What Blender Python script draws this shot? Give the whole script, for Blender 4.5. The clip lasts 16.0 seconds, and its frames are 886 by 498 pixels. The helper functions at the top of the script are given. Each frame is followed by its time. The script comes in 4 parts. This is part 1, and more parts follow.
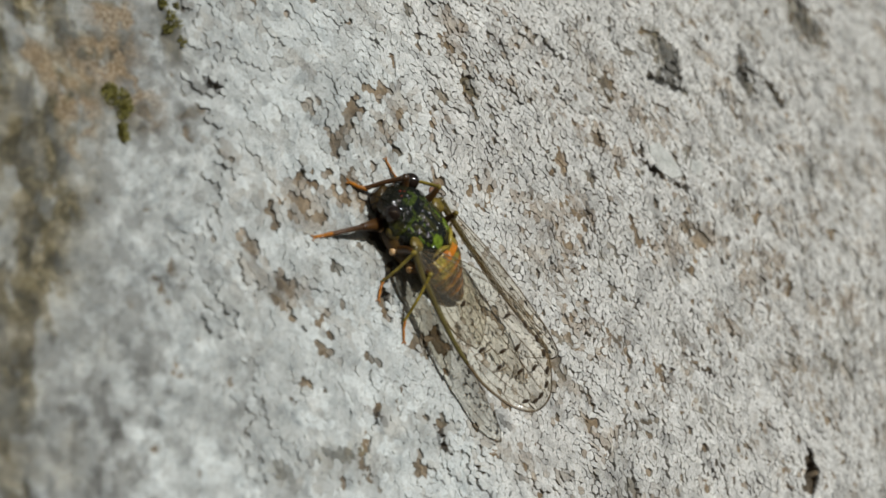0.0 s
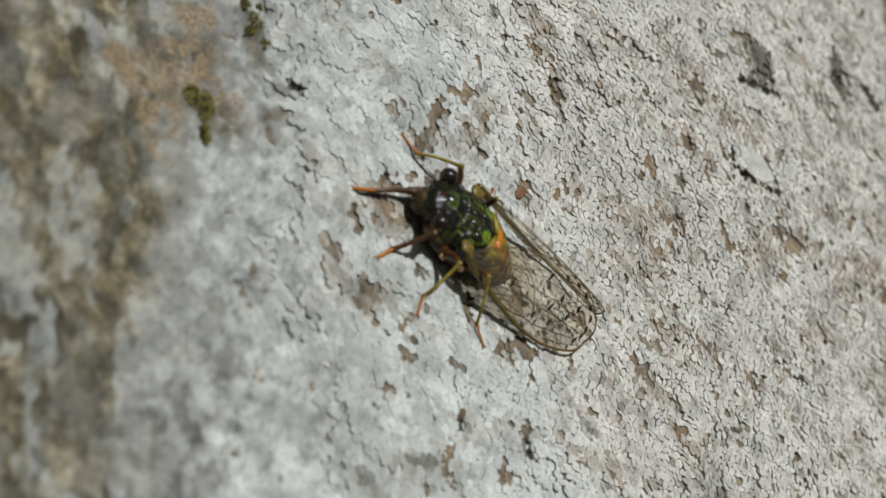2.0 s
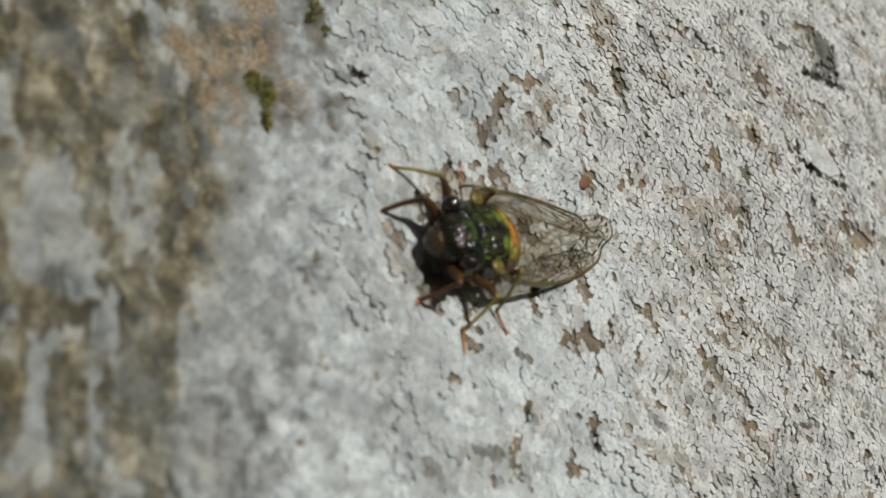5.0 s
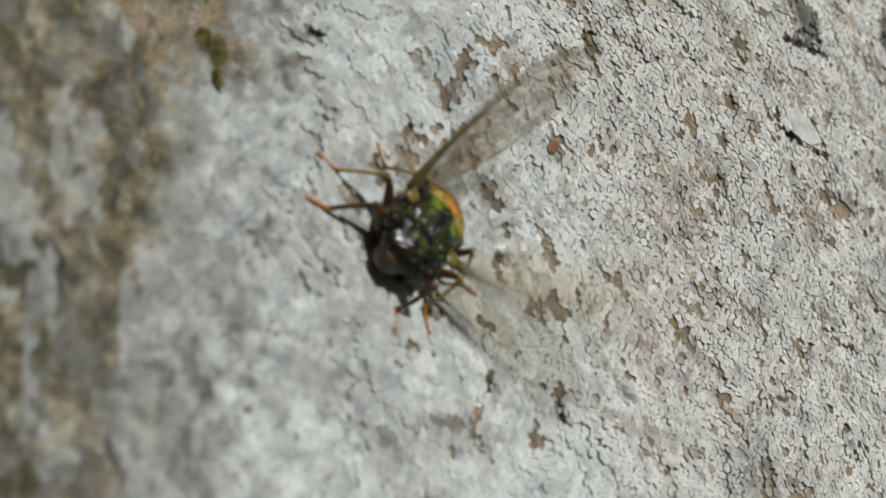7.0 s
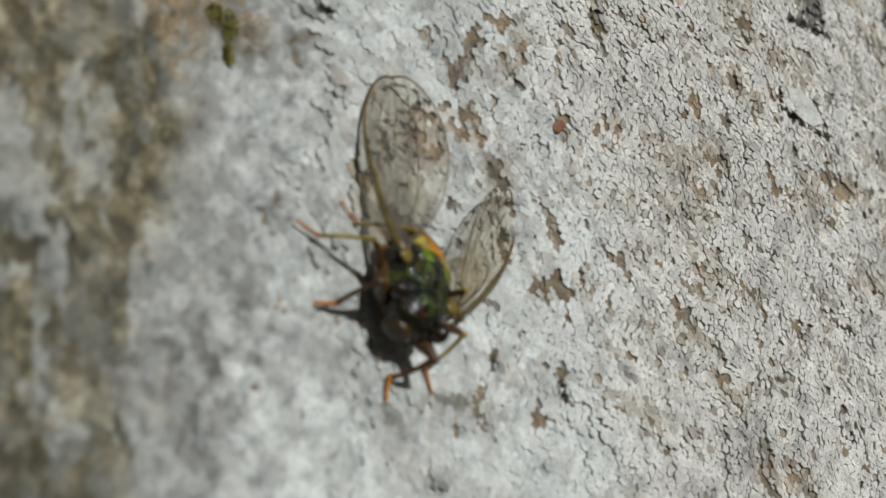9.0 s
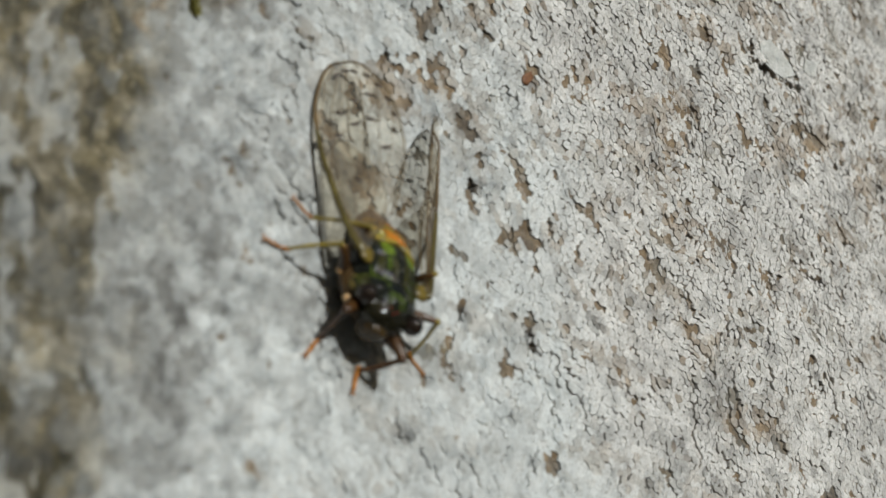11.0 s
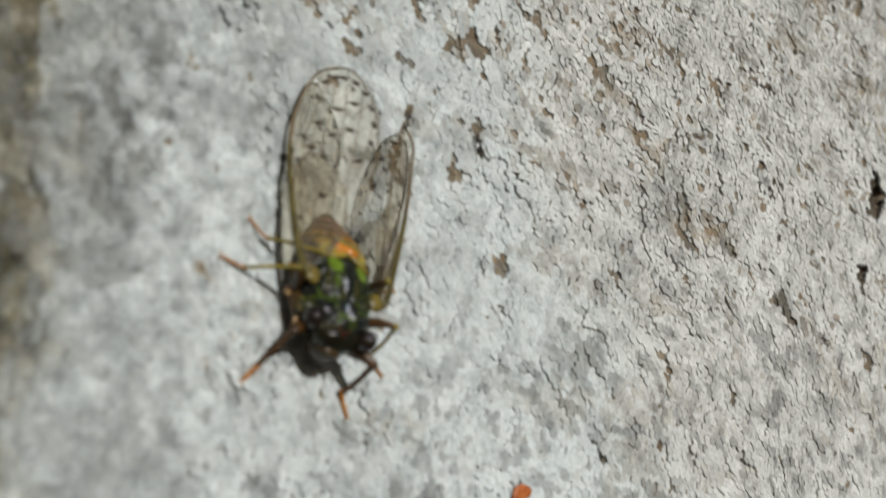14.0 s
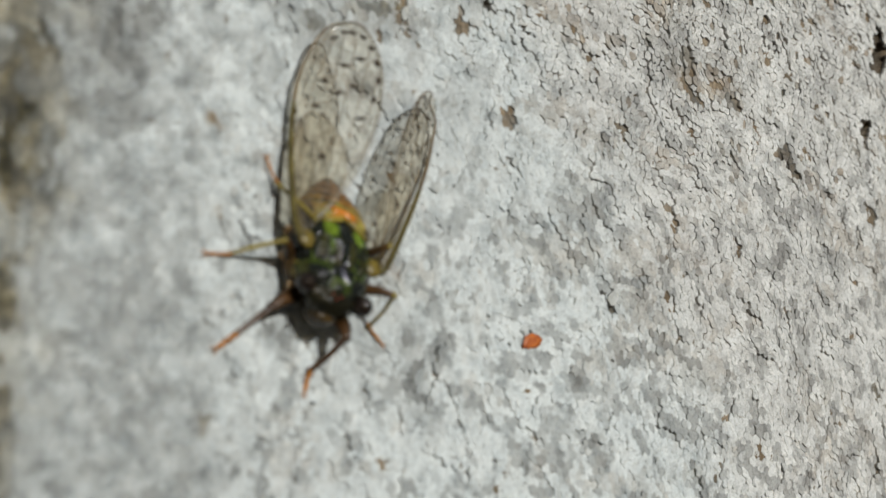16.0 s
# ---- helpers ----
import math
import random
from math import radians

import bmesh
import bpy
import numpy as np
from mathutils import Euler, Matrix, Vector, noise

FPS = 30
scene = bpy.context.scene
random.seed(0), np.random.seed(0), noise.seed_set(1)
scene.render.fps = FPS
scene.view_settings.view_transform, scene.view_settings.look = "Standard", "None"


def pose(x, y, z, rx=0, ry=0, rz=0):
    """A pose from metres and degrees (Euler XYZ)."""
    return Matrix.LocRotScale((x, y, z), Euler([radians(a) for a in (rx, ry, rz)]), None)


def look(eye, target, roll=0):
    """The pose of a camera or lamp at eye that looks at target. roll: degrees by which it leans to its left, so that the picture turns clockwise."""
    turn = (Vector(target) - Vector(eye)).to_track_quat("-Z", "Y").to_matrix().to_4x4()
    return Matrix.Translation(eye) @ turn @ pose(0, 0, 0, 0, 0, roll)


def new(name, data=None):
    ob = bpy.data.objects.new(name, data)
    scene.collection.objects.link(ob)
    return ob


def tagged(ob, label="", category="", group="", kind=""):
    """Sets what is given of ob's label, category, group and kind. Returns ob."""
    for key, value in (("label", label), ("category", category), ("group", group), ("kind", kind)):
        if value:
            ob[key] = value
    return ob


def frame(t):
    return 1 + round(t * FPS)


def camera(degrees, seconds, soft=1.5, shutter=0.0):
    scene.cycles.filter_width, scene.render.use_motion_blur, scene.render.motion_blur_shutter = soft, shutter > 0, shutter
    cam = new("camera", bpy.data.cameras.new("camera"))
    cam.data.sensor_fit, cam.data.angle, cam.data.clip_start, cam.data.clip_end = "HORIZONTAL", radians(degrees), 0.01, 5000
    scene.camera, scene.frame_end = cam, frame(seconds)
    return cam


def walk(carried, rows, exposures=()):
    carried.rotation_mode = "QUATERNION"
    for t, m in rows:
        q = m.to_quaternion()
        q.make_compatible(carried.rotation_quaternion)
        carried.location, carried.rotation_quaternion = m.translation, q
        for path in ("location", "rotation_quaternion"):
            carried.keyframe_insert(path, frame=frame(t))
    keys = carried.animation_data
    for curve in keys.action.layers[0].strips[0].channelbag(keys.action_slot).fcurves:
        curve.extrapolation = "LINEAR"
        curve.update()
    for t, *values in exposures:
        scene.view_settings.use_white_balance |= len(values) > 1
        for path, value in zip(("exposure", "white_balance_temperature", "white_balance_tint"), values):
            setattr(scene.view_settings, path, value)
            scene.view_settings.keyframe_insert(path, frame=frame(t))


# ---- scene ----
cam = camera(25.0, 16.0, soft=1.45, shutter=0.5)
cam.data.dof.use_dof = True
cam.data.dof.focus_distance = 0.323
cam.data.dof.aperture_fstop = 26.0
walk(cam, [
    (0.0, look((-0.20666, -0.18209, 1.15792), (-0.00046, 0.00017, 1.30063), -0.18)),
    (0.5, look((-0.20615, -0.18257, 1.15685), (-0.00034, -0.00021, 1.30000), -0.22)),
    (1.0, look((-0.20415, -0.18239, 1.15671), (0.00061, 0.00199, 1.29875), -0.19)),
    (1.2, look((-0.20405, -0.18226, 1.15680), (0.00011, 0.00280, 1.29880), -0.10)),
    (1.3, look((-0.20392, -0.18207, 1.15693), (-0.00058, 0.00391, 1.29886), 0.03)),
    (1.4, look((-0.20339, -0.18135, 1.15742), (-0.00328, 0.00826, 1.29911), 0.52)),
    (1.5, look((-0.20293, -0.18071, 1.15785), (-0.00567, 0.01210, 1.29933), 0.96)),
    (2.0, look((-0.20288, -0.18049, 1.15923), (-0.00708, 0.01215, 1.30294), 1.36)),
    (2.5, look((-0.20338, -0.18058, 1.15833), (-0.00900, 0.01246, 1.30342), 1.87)),
    (3.0, look((-0.20483, -0.17907, 1.15887), (-0.00984, 0.01409, 1.30298), 2.01)),
    (3.5, look((-0.20329, -0.17965, 1.15804), (-0.00858, 0.01365, 1.30235), 1.61)),
    (4.0, look((-0.20234, -0.17962, 1.15752), (-0.00874, 0.01420, 1.30262), 1.47)),
    (4.1, look((-0.20232, -0.17894, 1.15718), (-0.00931, 0.01510, 1.30276), 1.41)),
    (4.2, look((-0.20224, -0.17583, 1.15564), (-0.01189, 0.01919, 1.30339), 1.12)),
    (6.3, look((-0.19036, -0.17341, 1.15841), (-0.00111, 0.02419, 1.30415), 1.98)),
    (6.5, look((-0.18910, -0.17439, 1.15724), (-0.00037, 0.02321, 1.30366), 1.85)),
    (7.0, look((-0.18904, -0.17304, 1.15793), (-0.00033, 0.02531, 1.30334), 1.88)),
    (7.5, look((-0.19028, -0.17263, 1.15939), (-0.00204, 0.02716, 1.30344), 2.60)),
    (8.0, look((-0.19068, -0.17232, 1.15762), (-0.00130, 0.02777, 1.29975), 2.31)),
    (8.2, look((-0.19135, -0.17173, 1.15937), (-0.00077, 0.02719, 1.30152), 2.22)),
    (10.3, look((-0.19266, -0.17325, 1.15968), (0.00180, 0.02624, 1.29566), 2.93)),
    (10.5, look((-0.19228, -0.17369, 1.15911), (0.00273, 0.02563, 1.29455), 2.72)),
    (11.0, look((-0.19107, -0.17449, 1.15853), (0.00525, 0.02444, 1.29263), 2.33)),
    (11.5, look((-0.19105, -0.17386, 1.15745), (0.00452, 0.02644, 1.29061), 2.19)),
    (12.0, look((-0.19218, -0.17420, 1.15810), (0.00321, 0.02699, 1.29017), 2.66)),
    (12.5, look((-0.19087, -0.17658, 1.15509), (0.00809, 0.02814, 1.27595), 2.27)),
    (13.0, look((-0.19096, -0.17701, 1.15517), (0.01028, 0.02788, 1.27186), 2.11)),
    (13.5, look((-0.18979, -0.17854, 1.15411), (0.01430, 0.02483, 1.26851), 1.56)),
    (14.0, look((-0.18911, -0.17978, 1.15207), (0.01627, 0.02373, 1.26388), 1.08)),
    (14.5, look((-0.18732, -0.17856, 1.15017), (0.02442, 0.02832, 1.24221), 0.68)),
    (15.0, look((-0.18920, -0.17894, 1.14895), (0.02063, 0.02741, 1.24636), 0.60)),
    (15.5, look((-0.19066, -0.17844, 1.14800), (0.01958, 0.02798, 1.24436), 0.56)),
    (16.0, look((-0.19053, -0.17815, 1.14730), (0.02001, 0.02863, 1.24225), 0.35)),
])

# ---- light ----
SUN_TO = Vector((-0.20, -0.93, 0.20)).normalized()
world = bpy.data.worlds.new("sky")
scene.world = world
world.use_nodes = True
wn = world.node_tree.nodes
sky = wn.new("ShaderNodeTexSky")
sky.sky_type = "NISHITA"
sky.sun_disc = False
sky.sun_elevation = math.asin(SUN_TO.z)
sky.sun_rotation = math.atan2(SUN_TO.x, SUN_TO.y)
world.node_tree.links.new(sky.outputs[0], wn["Background"].inputs[0])
wn["Background"].inputs[1].default_value = 0.042
sun = new("sun", bpy.data.lights.new("sun", "SUN"))
sun.data.energy, sun.data.angle, sun.data.color = 3.95, radians(0.5), (0.965, 1.0, 0.99)
sun.matrix_world = look(SUN_TO * 5 + Vector((0, 0, 1.3)), (0, 0, 1.3))
scene.view_settings.exposure = -0.15

# ---- materials ----


def mat(name, base, rough=0.6, metal=0.0):
    m = bpy.data.materials.new(name)
    m.use_nodes = True
    b = m.node_tree.nodes["Principled BSDF"]
    b.inputs["Base Color"].default_value = (*base, 1)
    b.inputs["Roughness"].default_value = rough
    b.inputs["Metallic"].default_value = metal
    return m, m.node_tree, b


def node(nt, kind, **sets):
    n = nt.nodes.new(kind)
    for key, value in sets.items():
        n.inputs[key.replace("_", " ")].default_value = value
    return n


def noise_node(nt, scale, detail=4.0, rough=0.6):
    tc = nt.nodes.new("ShaderNodeTexCoord")
    n = node(nt, "ShaderNodeTexNoise", Scale=scale, Detail=detail, Roughness=rough)
    nt.links.new(tc.outputs["Object"], n.inputs["Vector"])
    return n


def ramp(nt, fac, stops):
    r = nt.nodes.new("ShaderNodeValToRGB")
    while len(r.color_ramp.elements) < len(stops):
        r.color_ramp.elements.new(0.5)
    for el, (pos, col) in zip(r.color_ramp.elements, stops):
        el.position, el.color = pos, (*col, 1)
    nt.links.new(fac, r.inputs[0])
    return r.outputs[0]


def mix(nt, fac, a, b, mode="MIX"):
    m = nt.nodes.new("ShaderNodeMix")
    m.data_type, m.blend_type = "RGBA", mode
    for sock, v in ((m.inputs[0], fac), (m.inputs[6], a), (m.inputs[7], b)):
        if isinstance(v, (int, float)):
            sock.default_value = v
        elif isinstance(v, tuple):
            sock.default_value = (*v, 1)
        else:
            nt.links.new(v, sock)
    return m.outputs[2]


def math_node(nt, op, a, b):
    m = nt.nodes.new("ShaderNodeMath")
    m.operation = op
    for sock, v in zip(m.inputs, (a, b)):
        if isinstance(v, (int, float)):
            sock.default_value = v
        else:
            nt.links.new(v, sock)
    return m.outputs[0]


def bump(nt, bsdf, height, strength, distance):
    b = node(nt, "ShaderNodeBump", Strength=strength, Distance=distance)
    nt.links.new(height, b.inputs["Height"])
    nt.links.new(b.outputs[0], bsdf.inputs["Normal"])


def grainy(name, dark, light, scale, rough=0.6, relief=0.3, depth=0.0002, spec=0.5):
    """A surface that varies between two colours, with fine relief."""
    m, nt, b = mat(name, dark, rough)
    n = noise_node(nt, scale, 5.0, 0.65)
    col = ramp(nt, n.outputs["Fac"], [(0.3, dark), (0.7, light)])
    nt.links.new(col, b.inputs["Base Color"])
    b.inputs["Specular IOR Level"].default_value = spec
    bump(nt, b, noise_node(nt, scale * 3, 3.0).outputs["Fac"], relief, depth)
    return m


LOBE = grainy("yellow_lobe", (0.035, 0.024, 0.008), (0.20, 0.145, 0.026), 900.0, 0.35, 0.3, spec=0.3)


def bark_material():
    """Pale lichen crust over brown bark; the cover attribute says where each lies."""
    m, nt, b = mat("lichen_bark", (0.5, 0.5, 0.48), 0.88)
    at = nt.nodes.new("ShaderNodeAttribute")
    at.attribute_name = "cover"
    sep = nt.nodes.new("ShaderNodeSeparateColor")
    nt.links.new(at.outputs["Color"], sep.inputs[0])
    tone = nt.nodes.new("ShaderNodeAttribute")
    tone.attribute_name = "tone"
    fine = noise_node(nt, 1700.0, 4.0, 0.7).outputs["Fac"]
    mid = noise_node(nt, 260.0, 5.0, 0.65).outputs["Fac"]
    wide = noise_node(nt, 26.0, 3.0, 0.5).outputs["Fac"]
    cool = ramp(nt, mid, [(0.30, (0.46, 0.49, 0.49)), (0.46, (0.68, 0.71, 0.70)), (0.70, (0.80, 0.82, 0.80))])
    warm = ramp(nt, mid, [(0.30, (0.42, 0.407, 0.385)), (0.46, (0.665, 0.65, 0.618)), (0.70, (0.82, 0.805, 0.77))])
    side = nt.nodes.new("ShaderNodeAttribute")
    side.attribute_name = "warmth"
    wmask = math_node(nt, "ADD", side.outputs["Fac"], math_node(nt, "MULTIPLY", math_node(nt, "SUBTRACT", wide, 0.5), 0.9))
    crust = mix(nt, ramp(nt, wmask, [(0.25, (0, 0, 0)), (0.75, (1, 1, 1))]), cool, warm)
    crust = mix(nt, 0.8, crust, ramp(nt, tone.outputs["Fac"], [(0.0, (0.30, 0.29, 0.28)), (0.4, (0.72, 0.715, 0.71)), (1.0, (1, 1, 1))]), "MULTIPLY")
    crust = mix(nt, 0.55, crust, ramp(nt, fine, [(0.30, (0.35, 0.33, 0.30)), (0.50, (1, 1, 1))]), "MULTIPLY")
    grain = noise_node(nt, 5200.0, 3.0, 0.7).outputs["Fac"]
    crust = mix(nt, 0.6, crust, ramp(nt, grain, [(0.28, (0.55, 0.54, 0.52)), (0.50, (1, 1, 1))]), "MULTIPLY")
    hue = noise_node(nt, 75.0, 3.0, 0.55).outputs["Fac"]
    brown = ramp(nt, mid, [(0.3, (0.11, 0.075, 0.042)), (0.5, (0.245, 0.175, 0.105)), (0.7, (0.41, 0.315, 0.21))])
    dull = ramp(nt, mid, [(0.3, (0.11, 0.10, 0.078)), (0.5, (0.215, 0.20, 0.165)), (0.7, (0.37, 0.35, 0.30))])
    brown = mix(nt, ramp(nt, hue, [(0.48, (0, 0, 0)), (0.64, (1, 1, 1))]), brown, dull)
    brown = mix(nt, 0.6, brown, ramp(nt, fine, [(0.3, (0.5, 0.5, 0.5)), (0.65, (1.25, 1.2, 1.1))]), "MULTIPLY")
    blotch = noise_node(nt, 210.0, 6.0, 0.68).outputs["Fac"]
    moss = ramp(nt, blotch, [(0.36, (0.022, 0.020, 0.009)), (0.47, (0.085, 0.070, 0.032)), (0.54, (0.20, 0.165, 0.09)), (0.66, (0.44, 0.385, 0.27))])
    old = ramp(nt, mid, [(0.3, (0.055, 0.05, 0.044)), (0.7, (0.17, 0.165, 0.15))])
    col = mix(nt, sep.outputs[0], crust, brown)
    col = mix(nt, sep.outputs[1], col, moss)
    col = mix(nt, sep.outputs[2], col, old)
    # lowest tones go near black: the shade in holes and cracks, put into the colour
    pit_shade = ramp(nt, tone.outputs["Fac"], [(0.0, (0.10, 0.10, 0.10)), (0.12, (1, 1, 1))])
    col = mix(nt, 1.0, col, pit_shade, "MULTIPLY")
    rust = ramp(nt, fine, [(0.3, (0.10, 0.068, 0.034)), (0.5, (0.27, 0.19, 0.11)), (0.7, (0.47, 0.40, 0.30))])
    col = mix(nt, math_node(nt, "SUBTRACT", 1.0, at.outputs["Alpha"]), col, rust)
    nt.links.new(col, b.inputs["Base Color"])
    b.inputs["Specular IOR Level"].default_value = 0.25
    bump(nt, b, noise_node(nt, 2200.0, 6.0, 0.75).outputs["Fac"], 1.0, 0.00035)
    return m


BARK = bark_material()


def marked(name, ground, mark, rough, mark_name="mark", second=None):
    """Glossy shell of an insect: ground colour with markings where the attribute says so."""
    m, nt, b = mat(name, ground, rough)
    at = nt.nodes.new("ShaderNodeAttribute")
    at.attribute_name = mark_name
    sep = nt.nodes.new("ShaderNodeSeparateColor")
    nt.links.new(at.outputs["Color"], sep.inputs[0])
    n = noise_node(nt, 1500.0, 4.0, 0.6).outputs["Fac"]
    g2 = ramp(nt, n, [(0.3, tuple(c * 0.6 for c in ground)), (0.7, tuple(c * 1.7 for c in ground))])
    m2 = ramp(nt, n, [(0.3, tuple(c * 0.6 for c in mark)), (0.7, tuple(min(1, c * 1.3) for c in mark))])
    col = mix(nt, sep.outputs[0], g2, m2)
    if second:
        col = mix(nt, sep.outputs[1], col, second)
    nt.links.new(col, b.inputs["Base Color"])
    b.inputs["Specular IOR Level"].default_value = 0.3
    bump(nt, b, noise_node(nt, 620.0, 2.0, 0.5).outputs["Fac"], 0.9, 0.0014)
    return m


SHELL = marked("green_black_shell", (0.008, 0.009, 0.007), (0.115, 0.17, 0.016), 0.13, second=(0.06, 0.056, 0.010))
BELLY = marked("abdomen_shell", (0.060, 0.034, 0.012), (0.34, 0.29, 0.05), 0.3, second=(0.46, 0.15, 0.012))
HEAD = grainy("head_shell", (0.004, 0.004, 0.003), (0.020, 0.018, 0.008), 130.0, 0.105, 0.7, 0.0014, 0.4)
FACE = grainy("face_shell", (0.010, 0.007, 0.004), (0.060, 0.036, 0.010), 330.0, 0.25, 0.5, 0.0006, 0.4)
UNDER = grainy("underside", (0.006, 0.005, 0.003), (0.085, 0.046, 0.013), 260.0, 0.35, 0.5, 0.0006, 0.3)
EYE = grainy("compound_eye", (0.008, 0.006, 0.005), (0.02, 0.012, 0.008), 2000.0, 0.08, 0.1)
OCELLUS = grainy("ocellus", (0.10, 0.015, 0.01), (0.18, 0.03, 0.015), 3000.0, 0.1, 0.0)
FEMUR = grainy("dark_femur", (0.010, 0.007, 0.004), (0.085, 0.036, 0.008), 260.0, 0.35, 0.2)
BROWN = grainy("brown_shin", (0.014, 0.008, 0.004), (0.085, 0.034, 0.008), 300.0, 0.35, 0.2)
TIBIA = grainy("orange_tibia", (0.16, 0.055, 0.007), (0.48, 0.18, 0.018), 400.0, 0.35, 0.2, spec=0.3)
OLIVE = grainy("olive_leg", (0.07, 0.052, 0.012), (0.34, 0.26, 0.04), 400.0, 0.35, 0.2, spec=0.3)
VEIN = grainy("wing_vein", (0.05, 0.032, 0.014), (0.15, 0.095, 0.035), 300.0, 0.35, 0.1)
COSTA = grainy("olive_costa", (0.04, 0.030, 0.010), (0.12, 0.095, 0.024), 300.0, 0.3, 0.1)
JOINT = grainy("pale_joint", (0.45, 0.24, 0.09), (0.62, 0.42, 0.22), 800.0, 0.4, 0.2)
SPOT = grainy("wing_spot", (0.02, 0.012, 0.007), (0.05, 0.03, 0.015), 900.0, 0.4, 0.1)
MOSS = grainy("moss_leaf", (0.09, 0.09, 0.02), (0.26, 0.23, 0.06), 800.0, 0.7, 0.3)
HUSK = grainy("orange_scale", (0.24, 0.045, 0.010), (0.56, 0.17, 0.035), 500.0, 0.5, 0.3)
CHIP = grainy("red_brown_chip", (0.10, 0.045, 0.02), (0.24, 0.11, 0.05), 700.0, 0.6, 0.4)
SOIL = grainy("leaf_litter_soil", (0.04, 0.03, 0.018), (0.13, 0.10, 0.06), 6.0, 0.9, 0.6, 0.02)


def membrane_material(name, haze):
    m = bpy.data.materials.new(name)
    m.use_nodes = True
    nt = m.node_tree
    nt.nodes.remove(nt.nodes["Principled BSDF"])
    out = nt.nodes["Material Output"]
    clear = node(nt, "ShaderNodeBsdfTransparent", Color=(0.925, 0.89, 0.815, 1))
    film = node(nt, "ShaderNodeBsdfDiffuse", Color=(0.64, 0.59, 0.50, 1))
    gloss = node(nt, "ShaderNodeBsdfGlossy", Color=(1, 1, 1, 1), Roughness=0.12)
    bm_ = node(nt, "ShaderNodeBump", Strength=0.5, Distance=0.0004)
    nt.links.new(noise_node(nt, 420.0, 2.0).outputs["Fac"], bm_.inputs["Height"])
    nt.links.new(bm_.outputs[0], gloss.inputs["Normal"])
    a, c = nt.nodes.new("ShaderNodeMixShader"), nt.nodes.new("ShaderNodeMixShader")
    a.inputs[0].default_value = haze
    fr = node(nt, "ShaderNodeFresnel", IOR=1.4)
    nt.links.new(clear.outputs[0], a.inputs[1])
    nt.links.new(film.outputs[0], a.inputs[2])
    nt.links.new(math_node(nt, "MULTIPLY", fr.outputs[0], 0.25), c.inputs[0])
    nt.links.new(a.outputs[0], c.inputs[1])
    nt.links.new(gloss.outputs[0], c.inputs[2])
    nt.links.new(c.outputs[0], out.inputs[0])
    return m


MEMBRANE = membrane_material("wing_membrane", 0.06)
CLEAR = membrane_material("hind_wing_membrane", 0.0)

# ---- noise on arrays ----


def hash01(ix, iy, seed):
    h = (ix.astype(np.int64) * 374761393 + iy.astype(np.int64) * 668265263 + seed * 982451653) & 0xFFFFFFFF
    h = ((h ^ (h >> 13)) * 1274126177) & 0xFFFFFFFF
    h = ((h ^ (h >> 16)) * 2246822519) & 0xFFFFFFFF
    return ((h ^ (h >> 15)) & 0xFFFFFF) / float(0xFFFFFF)


def value_noise(x, y, seed):
    ix, iy = np.floor(x), np.floor(y)
    fx, fy = x - ix, y - iy
    fx, fy = fx * fx * (3 - 2 * fx), fy * fy * (3 - 2 * fy)
    a, b = hash01(ix, iy, seed), hash01(ix + 1, iy, seed)
    c, d = hash01(ix, iy + 1, seed), hash01(ix + 1, iy + 1, seed)
    return (a + (b - a) * fx) * (1 - fy) + (c + (d - c) * fx) * fy


def fbm(x, y, size, octaves, seed):
    """Noise about 0, within -1 to 1; size of the largest lumps in the unit of x."""
    total, amp, norm = 0.0, 1.0, 0.0
    for k in range(octaves):
        s = size / 2**k
        total = total + amp * (value_noise(x / s + 31.7 * k, y / s - 17.3 * k, seed + k) * 2 - 1)
        norm += amp
        amp *= 0.55
    return total / norm * 1.5


def cells(x, y, size, seed):
    """Distance to the border of an irregular cell, its random number and the way from its middle, in cell sizes."""
    x, y = x / size, y / size
    ix, iy = np.floor(x), np.floor(y)
    f1 = np.full(x.shape, 9.0)
    f2 = np.full(x.shape, 9.0)
    rnd, ax, ay = np.zeros(x.shape), np.zeros(x.shape), np.zeros(x.shape)
    for dx in (-1, 0, 1):
        for dy in (-1, 0, 1):
            cx, cy = ix + dx, iy + dy
            ox = x - cx - 0.1 - 0.8 * hash01(cx, cy, seed)
            oy = y - cy - 0.1 - 0.8 * hash01(cx, cy, seed + 7)
            dist = np.sqrt(ox * ox + oy * oy)
            near = dist < f1
            f2 = np.where(near, f1, np.minimum(f2, dist))
            rnd = np.where(near, hash01(cx, cy, seed + 13), rnd)
            ax, ay = np.where(near, ox, ax), np.where(near, oy, ay)
            f1 = np.where(near, dist, f1)
    return f2 - f1, rnd, ax, ay


def step(lo, hi, v):
    k = np.clip((v - lo) / (hi - lo), 0, 1)
    return k * k * (3 - 2 * k)


# ---- the trunk ----
R = 1.55  # radius of the trunk, m
MM = 0.001


def skin(x):
    """Depth of the plain trunk face at a place across it."""
    return R - np.sqrt(R * R - x * x)


def part(name, bm, material, parent, label=""):
    data = bpy.data.meshes.new(name)
    bm.to_mesh(data)
    bm.free()
    for p in data.polygons:
        p.use_smooth = True
    data.materials.append(material)
    ob = new(name, data)
    ob.parent = parent
    if label:
        ob["label"] = label
    return ob


